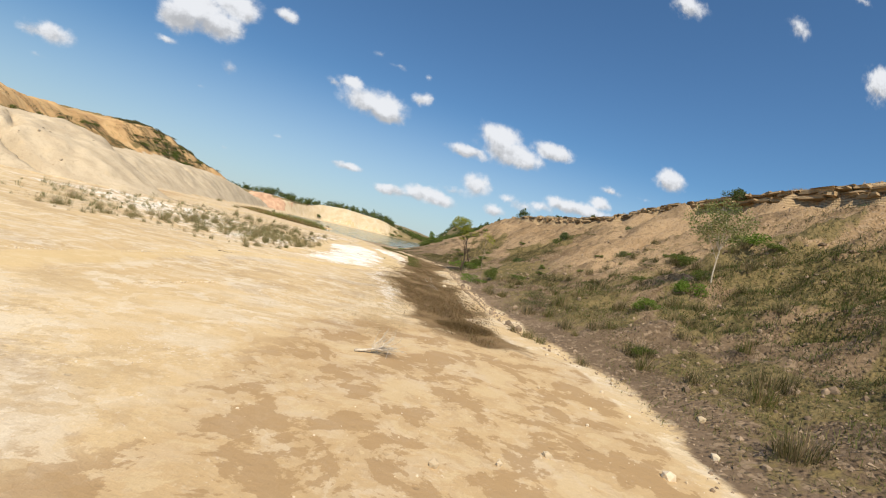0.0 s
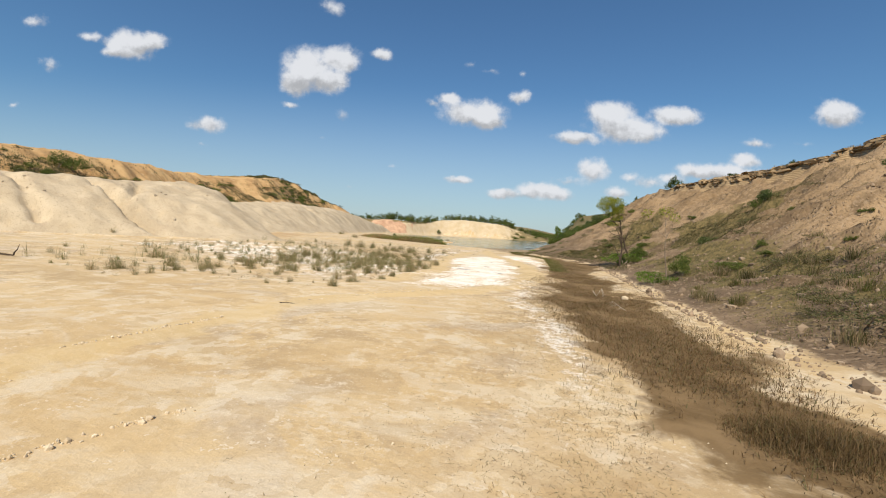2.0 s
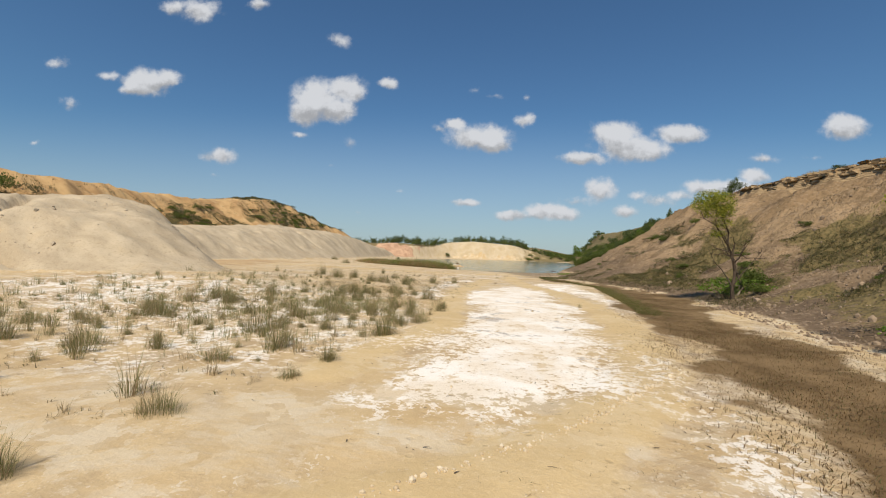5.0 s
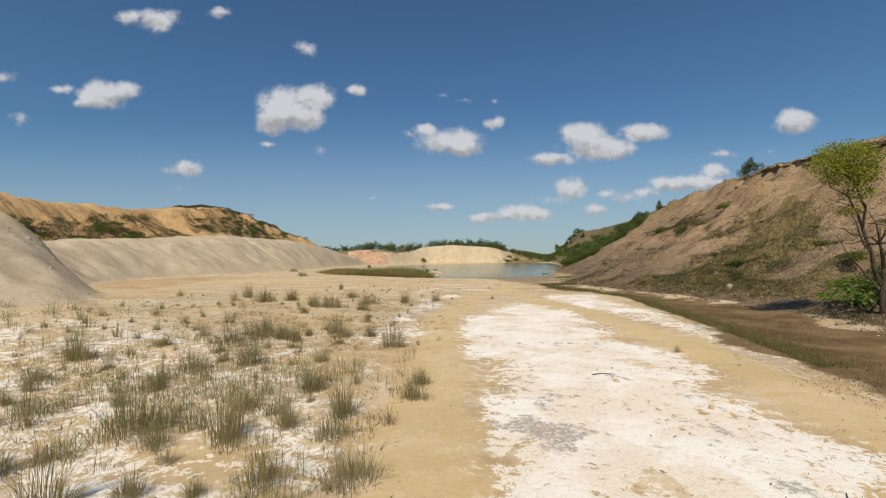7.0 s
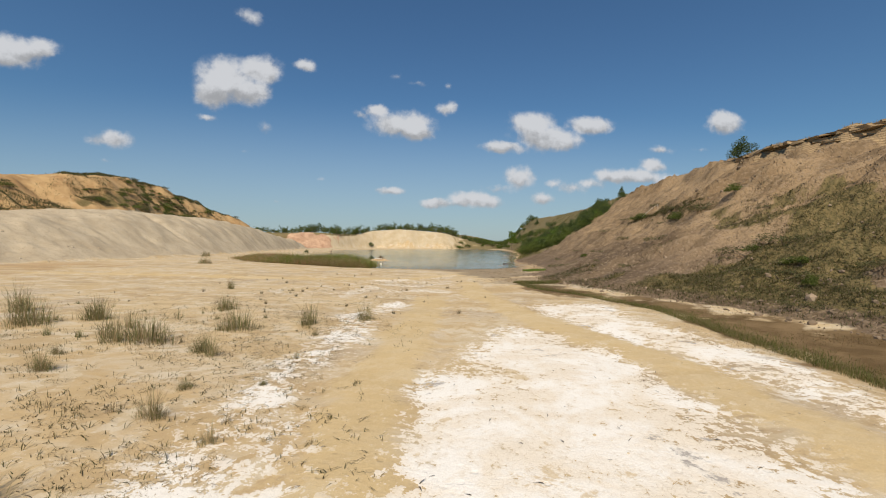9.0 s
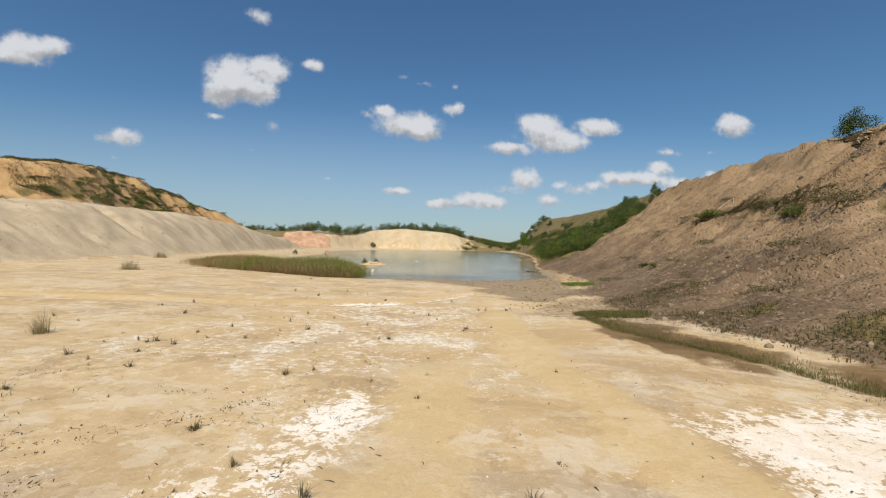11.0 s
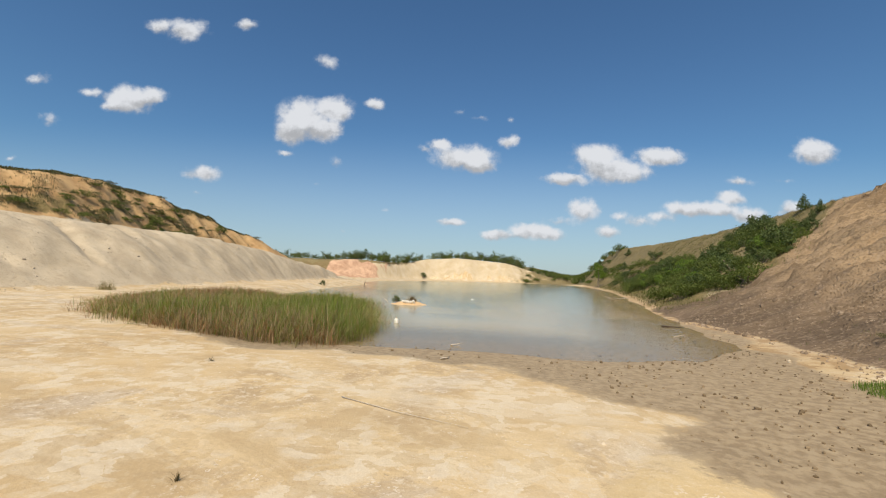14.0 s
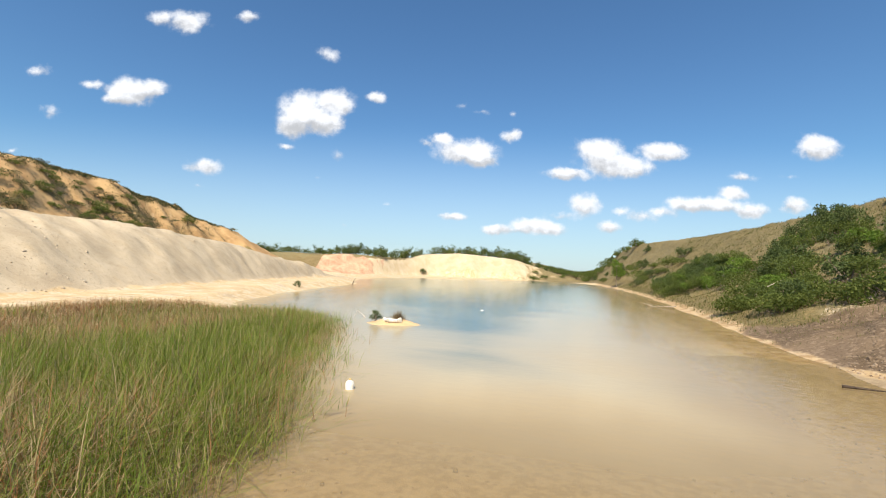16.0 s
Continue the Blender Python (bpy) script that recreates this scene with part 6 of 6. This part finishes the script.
def slope_trees():
    rim = bush("juniper_tree", 701, 2.7, 1.9, 0.06, 3000, LEAF_JUNIPER, "dark juniper standing at the very edge of the rim", "tree", "", 11)
    put(rim, 13.2, 86.9, 0, 1.0, 0.15)
    sap = tree("sapling", 711, 4.3, 0.034, [((-0.25, 0.1, 3.85), (0.45, 0.4, 0.3)), ((-1.2, 0.2, 3.75), (0.4, 0.35, 0.25)), ((0.15, -0.1, 3.5), (0.35, 0.3, 0.3))], 0.045, 420, LEAF_YELLOW, BARK,
               "slender sapling with thin yellow-green leaves at the slope's foot", (-0.3, 0.1), 3, fork=0.85)
    put(sap, 3.2, 33.7)
    gold = tree("tree", 721, 6.0, 0.075, [((-2.25, -2.0, 5.2), (0.85, 0.85, 0.45)), ((-1.65, -1.7, 5.05), (0.8, 0.8, 0.55)), ((-2.75, -2.1, 4.8), (0.55, 0.6, 0.38)), ((-1.35, -1.6, 4.5), (0.55, 0.6, 0.42)), ((-2.0, -1.8, 4.5), (0.85, 0.75, 0.42)), ((-1.5, -1.5, 3.9), (0.6, 0.55, 0.32)), ((-1.7, -1.3, 3.3), (0.45, 0.45, 0.22))],
                0.040, 7000, LEAF_YELLOW, DARK_BARK, "small leaning tree with a sunlit yellow-green crown", (-1.6, -1.4), 8)
    put(gold, 3.0, 48.6, sink=0.1)
    dead = tree("dead_tree", 731, 3.6, 0.09, [((-0.9, 0.3, 2.7), (0.8, 0.7, 0.6)), ((0.6, -0.2, 3.1), (0.8, 0.7, 0.6)), ((1.2, 0.2, 2.4), (0.7, 0.6, 0.5)), ((-0.3, -0.5, 3.4), (0.6, 0.6, 0.5))], 0.05, 0, None, DARK_WOOD,
                "leafless dead tree with dark twisted branches", (0.1, 0.1), 9, fork=0.25)
    put(dead, 2.0, 46.9)
    pale = tree("young_tree", 741, 4.0, 0.034, [((-0.8, 0.1, 3.05), (0.95, 0.9, 0.7)), ((0.55, 0.0, 3.2), (1.0, 0.9, 0.75)), ((0.1, 0.2, 2.55), (1.3, 1.1, 0.6)), ((-0.2, 0.0, 3.7), (0.8, 0.8, 0.5))], 0.048, 3600, LEAF_PALE, BARK_PALE,
                "young pale-leaved tree with a thin white trunk", (0.15, 0.1), 8)
    put(pale, 11.8, 18.0, 0, 0.97, 0.25)
    far = tree("tree", 751, 6.5, 0.12, [((0, 0, 5.2), (1.4, 1.4, 1.2)), ((0.4, 0.3, 3.6), (1.8, 1.6, 1.2)), ((-0.5, 0, 6.2), (0.8, 0.8, 0.7))], 0.16, 1500, LEAF_FRESH, BARK, "light green tree on the shore below the hillside", (0, 0), 6)
    put(far, -8.4, 192.0)


slope_trees()


def far_trees():
    """The wood on the plateau across the water, and shrubs on the far flats."""
    rng = np.random.default_rng(81)
    kinds = []
    for i in range(5):
        tall = (3.4, 4.2, 2.8, 3.8, 2.4)[i]
        wide = (2.6, 2.2, 2.6, 2.0, 2.4)[i]
        blobs = [((rng.normal() * wide * 0.35, rng.normal() * wide * 0.35, tall * h), (wide * (0.75 - 0.35 * h), wide * (0.75 - 0.35 * h), tall * 0.2)) for h in (0.3, 0.45, 0.6, 0.75, 0.9)]
        kinds.append(tree("woodland_tree", 800 + i, tall, 0.09, blobs, 0.22, 240, (LEAF_JUNIPER, LEAF_SHRUB, LEAF_SHRUB, LEAF_JUNIPER, LEAF_SHRUB)[i], BARK, "dense green tree in the wood above the far cliff", (0, 0), 1, "trees above the far cliff"))
    used = set()
    for j in range(275):
        x = rng.uniform(-150, -22)
        fy = float(curve(np.array([x]), F_TOE)[0])
        y = fy + 8.6 + rng.gamma(1.3, 8.0)
        s = rng.uniform(0.55, 1.15) * (0.75 if x < -98 else 1.0) * (0.7 if x > -34 else 1.0)
        first_or_copy(kinds, used, int(rng.integers(0, 5)), x, y, rng.uniform(0, 360), s, sink=0.1)
    for j in range(26):
        x, y = rng.uniform(-8, 26), rng.uniform(228, 300)
        first_or_copy(kinds, used, int(rng.integers(0, 5)), x, y, rng.uniform(0, 360), rng.uniform(0.5, 0.9), sink=0.1)


far_trees()


# ---- driftwood, jug, islet and other small things ----
def branch(name, label, points, radius, mat, twigs=0, seed=1, category="branch"):
    """A lying branch: points in the ground's plan with heights over the ground."""
    rng = np.random.default_rng(seed)
    o = np.array([points[0][0], points[0][1], ground_z(points[0][0], points[0][1])])
    ob = thing(name, label, category, at=tuple(o))
    line = np.array([(x, y, max(ground_z(x, y), WATER) + h) for x, y, h in points]) - o
    n = len(line)
    piece("stem", mesh_of("stem", *tube(line, [radius * (1 - 0.7 * i / (n - 1)) for i in range(n)], 7), mat, True), ob)
    length = np.linalg.norm(line[-1] - line[0])
    for _ in range(twigs):
        s = line[rng.integers(1, n)]
        e = s + (line[-1] - line[0]) / length * length * rng.uniform(0.15, 0.4) + rng.normal(size=3) * length * 0.18
        e[2] = abs(e[2] - s[2]) * 0.6 + 0.02
        piece("twig", mesh_of("twig", *tube(wander(s, e, 4, 0.12, rng), [radius * 0.42, radius * 0.34, radius * 0.26, radius * 0.18, radius * 0.08], 5), mat), ob)
    return ob


def fan_branch():
    """A dead branch lying with its twigs spread up and out."""
    rng = np.random.default_rng(33)
    o = (-1.3, 7.85, ground_z(-1.3, 7.85))
    ob = thing("dead_branch", "bleached dead branch with many bare twigs on the silt", "branch", at=o)
    line = [(-0.12, -0.06, 0.03), (0.12, 0.06, 0.06), (0.34, 0.14, 0.12), (0.52, 0.22, 0.16)]
    piece("stem", mesh_of("stem", *tube(line, [0.036, 0.032, 0.024, 0.012], 8), DEAD_WOOD, True), ob)
    for j in range(24):
        s = np.array(line[1]) + (np.array(line[3]) - line[1]) * rng.random()
        t, up, long = rng.uniform(-1.0, 1.5), rng.uniform(0.0, 0.9), rng.uniform(0.3, 0.62)
        e = s + long * np.array([math.cos(t) * math.cos(up), math.sin(t) * math.cos(up), math.sin(up)])
        e[2] = max(e[2], 0.02)
        way = wander(s, e, 4, 0.14, rng)
        twigs = [tube(way, [0.011, 0.009, 0.007, 0.005, 0.003], 5)]
        for _ in range(2):
            a = way[rng.integers(1, 4)]
            b = np.array(a) + rng.normal(size=3) * 0.10 + (e - s) * 0.3
            b[2] = max(b[2], 0.015)
            twigs.append(tube(wander(a, b, 3, 0.15, rng), [0.005, 0.004, 0.003, 0.002], 4))
        piece("twig", mesh_of("twig", *joined(twigs), DEAD_WOOD), ob)


fan_branch()
branch("dead_branch", "pale forked dead branch sticking out of the brown seepweed", [(-0.95, 27.2, 0.3), (-0.8, 27.0, 0.1), (-0.62, 26.9, 0.45)], 0.018, DEAD_WOOD, 3, 4)
branch("dead_branch", "pale dead branch lying across the brown seepweed", [(0.05, 23.9, 0.06), (-0.1, 24.05, 0.12), (-0.22, 24.2, 0.2), (-0.36, 24.35, 0.28)], 0.010, DEAD_WOOD, 14, 5)
branch("pole", "long thin grey pole lying on the sand", [(-20.8, 74.5, 0.03), (-19.5, 74.1, 0.03), (-18.0, 73.8, 0.03)], 0.010, DEAD_WOOD, 0, 6, "pole")
branch("driftwood", "short white driftwood stick on the damp sand", [(-10.25, 75.3, 0.03), (-10.0, 75.5, 0.04), (-9.6, 75.5, 0.06)], 0.035, DEAD_WOOD, 1, 7, "driftwood")
branch("log", "dark rotting log on the white crust", [(-27.8, 19.7, 0.08), (-26.9, 19.95, 0.1), (-25.9, 20.2, 0.06)], 0.09, DARK_WOOD, 1, 8, "log")
branch("plank", "dark waterlogged plank at the water's edge", [(-10.9, 95.4, 0.03), (-10.4, 95.2, 0.05), (-9.9, 95.0, 0.06)], 0.06, DARK_WOOD, 0, 9, "plank")
branch("driftwood", "tangle of bleached twigs in the shallows", [(-11.4, 90.1, 0.02), (-11.1, 90.4, 0.08), (-10.8, 90.5, 0.14)], 0.025, DEAD_WOOD, 6, 10, "driftwood")
branch("driftwood", "small pale driftwood piece in the shallow water", [(-20.7, 82.75, 0.03), (-20.5, 82.9, 0.05), (-20.3, 82.9, 0.12)], 0.03, DEAD_WOOD, 1, 11, "driftwood")
branch("driftwood", "curved pale driftwood piece on the pond's bed", [(-20.15, 79.5, 0.03), (-20.0, 79.75, 0.05), (-20.0, 80.05, 0.05)], 0.035, DEAD_WOOD, 0, 12, "driftwood")
branch("fallen_branch", "long bleached fallen branch on the grassy hillside", [(-5.2, 119.0, 0.5), (-4.4, 120.4, 0.9), (-3.2, 121.2, 1.1), (-1.8, 122.4, 1.0)], 0.07, DEAD_WOOD, 3, 13)
branch("fallen_branch", "pale fallen branch reaching into the pond", [(-8.8, 128.5, 0.3), (-9.6, 129.6, 0.15), (-10.6, 131.0, 0.0)], 0.06, DEAD_WOOD, 4, 14)
branch("fallen_branch", "pale dead branch caught on the bush", [(4.2, 88.6, 0.7), (4.9, 88.9, 0.95), (5.8, 88.8, 1.05)], 0.04, DEAD_WOOD, 3, 15)
branch("post", "leaning weathered wooden post at the water's edge", [(-55.4, 145.4, -0.1), (-55.2, 145.4, 0.5), (-54.9, 145.4, 1.0)], 0.09, DARK_WOOD, 0, 16, "post")
branch("dead_branch", "dead branch standing out of the pond by the islet", [(-32.2, 103.6, -0.1), (-32.6, 103.8, 0.2), (-33.1, 104.0, 0.42)], 0.04, DEAD_WOOD, 1, 17)
branch("twig", "small dark twig on the sand", [(-8.0, 38.0, 0.01), (-7.8, 38.1, 0.015), (-7.55, 38.1, 0.01)], 0.012, DARK_WOOD, 0, 18, "twig")
branch("twig", "small dark twig on the salt crust", [(-6.2, 33.6, 0.01), (-6.05, 33.8, 0.015), (-5.95, 34.05, 0.01)], 0.012, DARK_WOOD, 0, 19, "twig")
branch("twig", "short brown twig on the dry silt", [(-10.15, 18.05, 0.015), (-10.0, 18.15, 0.03), (-9.8, 18.2, 0.015)], 0.014, DARK_WOOD, 3, 20, "twig")


def lathe(profile, sides=20):
    """A turned shape from (radius, height) pairs."""
    verts = [(r * math.cos(2 * math.pi * k / sides), r * math.sin(2 * math.pi * k / sides), h) for r, h in profile for k in range(sides)]
    faces = [(i * sides + k, i * sides + (k + 1) % sides, (i + 1) * sides + (k + 1) % sides, (i + 1) * sides + k) for i in range(len(profile) - 1) for k in range(sides)]
    faces += [tuple(range(sides))[::-1], tuple((len(profile) - 1) * sides + k for k in range(sides))]
    return np.array(verts), faces


def jug():
    ob = thing("plastic_jug", "white plastic jug floating upright in the shallows", "jug", at=(-25.38, 88.7, WATER - 0.10), turn=120)
    white = plain_material("white_plastic", (0.80, 0.77, 0.70), 0.4, grime=0.25)
    piece("body", mesh_of("body", *lathe([(0.09, 0.0), (0.118, 0.02), (0.122, 0.05), (0.116, 0.12), (0.122, 0.19), (0.122, 0.25), (0.10, 0.30), (0.06, 0.33), (0.045, 0.345)]), white, True), ob)
    piece("handle", mesh_of("handle", *tube([(0.05, 0, 0.335), (0.10, 0, 0.36), (0.15, 0, 0.33), (0.15, 0, 0.25), (0.118, 0, 0.21)], [0.014] * 5, 7), white, True), ob)
    piece("cap", mesh_of("cap", *lathe([(0.03, 0.345), (0.034, 0.35), (0.034, 0.375), (0.03, 0.38)], 14), plain_material("yellow_cap", (0.55, 0.38, 0.08), 0.45)), ob, "dull yellow screw cap")
    dot = thing("float", "small white plastic bottle drifting far out on the pond", "bottle", at=(-26.5, 113.5, WATER - 0.03))
    piece("body", mesh_of("body", *tube([(-0.14, 0, 0.03), (-0.11, 0, 0.03), (0.06, 0, 0.03), (0.10, 0, 0.03)], [0.03, 0.05, 0.05, 0.022], 10), white, True), dot)
    piece("cap", mesh_of("cap", *tube([(0.10, 0, 0.03), (0.135, 0, 0.03)], [0.024, 0.024], 8), white), dot)


def islet():
    rng = np.random.default_rng(91)
    nr, na = 16, 40
    verts, faces = [(0, 0, 0.27)], []
    for i in range(1, nr + 1):
        f = i / nr
        for k in range(na):
            t = 2 * math.pi * k / na
            wob = 1 + 0.16 * math.sin(2 * t + 0.5) + 0.08 * math.sin(5 * t) + 0.05 * math.sin(9 * t + 1)
            h = 0.12 * (1 - float(step(0.25, 0.5, np.array(f)))) + 0.15 * (1 - float(step(0.5, 0.95, np.array(f)))) - 0.32 * f * f + 0.015 * rng.normal()
            verts.append((2.3 * f * wob * math.cos(t), 1.5 * f * wob * math.sin(t), h))
    for k in range(na):
        faces.append((0, 1 + k, 1 + (k + 1) % na))
        for i in range(nr - 1):
            a, b = 1 + i * na + k, 1 + i * na + (k + 1) % na
            faces.append((a, a + na, b + na, b))
    ob = thing("islet", "tiny islet of white marl ringed by orange sand", "islet", at=(-29.6, 101.9, WATER))
    piece("sand", mesh_of("sand", np.array(verts), faces, stone_material("islet_sand", (0.50, 0.33, 0.17), (0.60, 0.43, 0.25), 0.0), True), ob, "orange sandy rim")
    shapes = [rock_shape(rng, 0.2) for _ in range(5)]
    white = stone_material("white_marl", (0.60, 0.54, 0.44), (0.78, 0.74, 0.66))
    for j in range(9):
        v, f = shapes[j % 5]
        s = rng.uniform(0.28, 0.5)
        t = -2.5 + 0.24 * j
        piece("marl_block", mesh_of("marl_block", v * s + np.array([0.6 * math.cos(t) + 0.05, 0.5 * math.sin(t) - 0.05, 0.26]), f, white), ob, "white marl block")
    dry = tagged(new("dry_bush", tuft_mesh(911, 340, 0.72, 0.40, LEAF_BROWN, 0.5, 0.012, 0.5, LEAF_DRY)), "dry brown grass bush on top of the islet", "bush")
    dry.matrix_world = pose(-29.4, 102.0, WATER + 0.22)
    green = bush("small_juniper", 913, 0.75, 0.7, 0.05, 420, LEAF_JUNIPER, "small dark juniper growing on the islet's edge", "bush", "", 6)
    put(green, -30.75, 102.0, 20, 1.0, z=WATER + 0.05)


def pickup():
    """A parked light vehicle on the plateau, mostly hidden by the cliff's edge."""
    x, y = -101.0, 75.5
    ob = thing("car", "white car parked on the plateau behind the cliff's edge", "car", at=(x, y, ground_z(x, y)), turn=35)
    paint = plain_material("white_paint", (0.78, 0.78, 0.76), 0.3)
    glass = plain_material("dark_glass", (0.03, 0.035, 0.04), 0.1)
    tyre = plain_material("tyre_rubber", (0.02, 0.02, 0.02), 0.8)

    def prism(profile, half):
        n = len(profile)
        v = np.array([(a, s * half * (0.86 if b > 1.0 else 1.0), b) for s in (-1, 1) for a, b in profile])
        f = [tuple(range(n)), tuple(range(2 * n - 1, n - 1, -1))] + [(i, n + i, n + (i + 1) % n, (i + 1) % n) for i in range(n)]
        return v, f

    piece("body", mesh_of("body", *prism([(-2.15, 0.35), (2.15, 0.35), (2.2, 0.65), (2.1, 0.9), (-2.0, 0.98), (-2.2, 0.7)], 0.88), paint), ob)
    piece("cabin", mesh_of("cabin", *prism([(-1.75, 0.96), (1.0, 0.92), (0.35, 1.48), (-1.35, 1.52)], 0.84), paint), ob)
    piece("windscreen", mesh_of("windscreen", np.array([(0.98, -0.66, 1.0), (0.98, 0.66, 1.0), (0.46, 0.6, 1.42), (0.46, -0.6, 1.42)]), [(0, 1, 2, 3)], glass), ob, "dark windscreen")
    for side in (-1, 1):
        piece("side_window", mesh_of("side_window", np.array([(-1.3, side * 0.80, 1.06), (0.6, side * 0.80, 1.06), (0.25, side * 0.745, 1.4), (-1.1, side * 0.745, 1.4)]), [(0, 1, 2, 3)], glass), ob, "dark side window")
        for a in (-1.35, 1.35):
            piece("wheel", mesh_of("wheel", *tube([(a, side * 0.68, 0.32), (a, side * 0.72, 0.32), (a, side * 0.86, 0.32), (a, side * 0.9, 0.32)], [0.27, 0.32, 0.32, 0.26], 14), tyre), ob, "black tyre")


jug()
islet()
pickup()
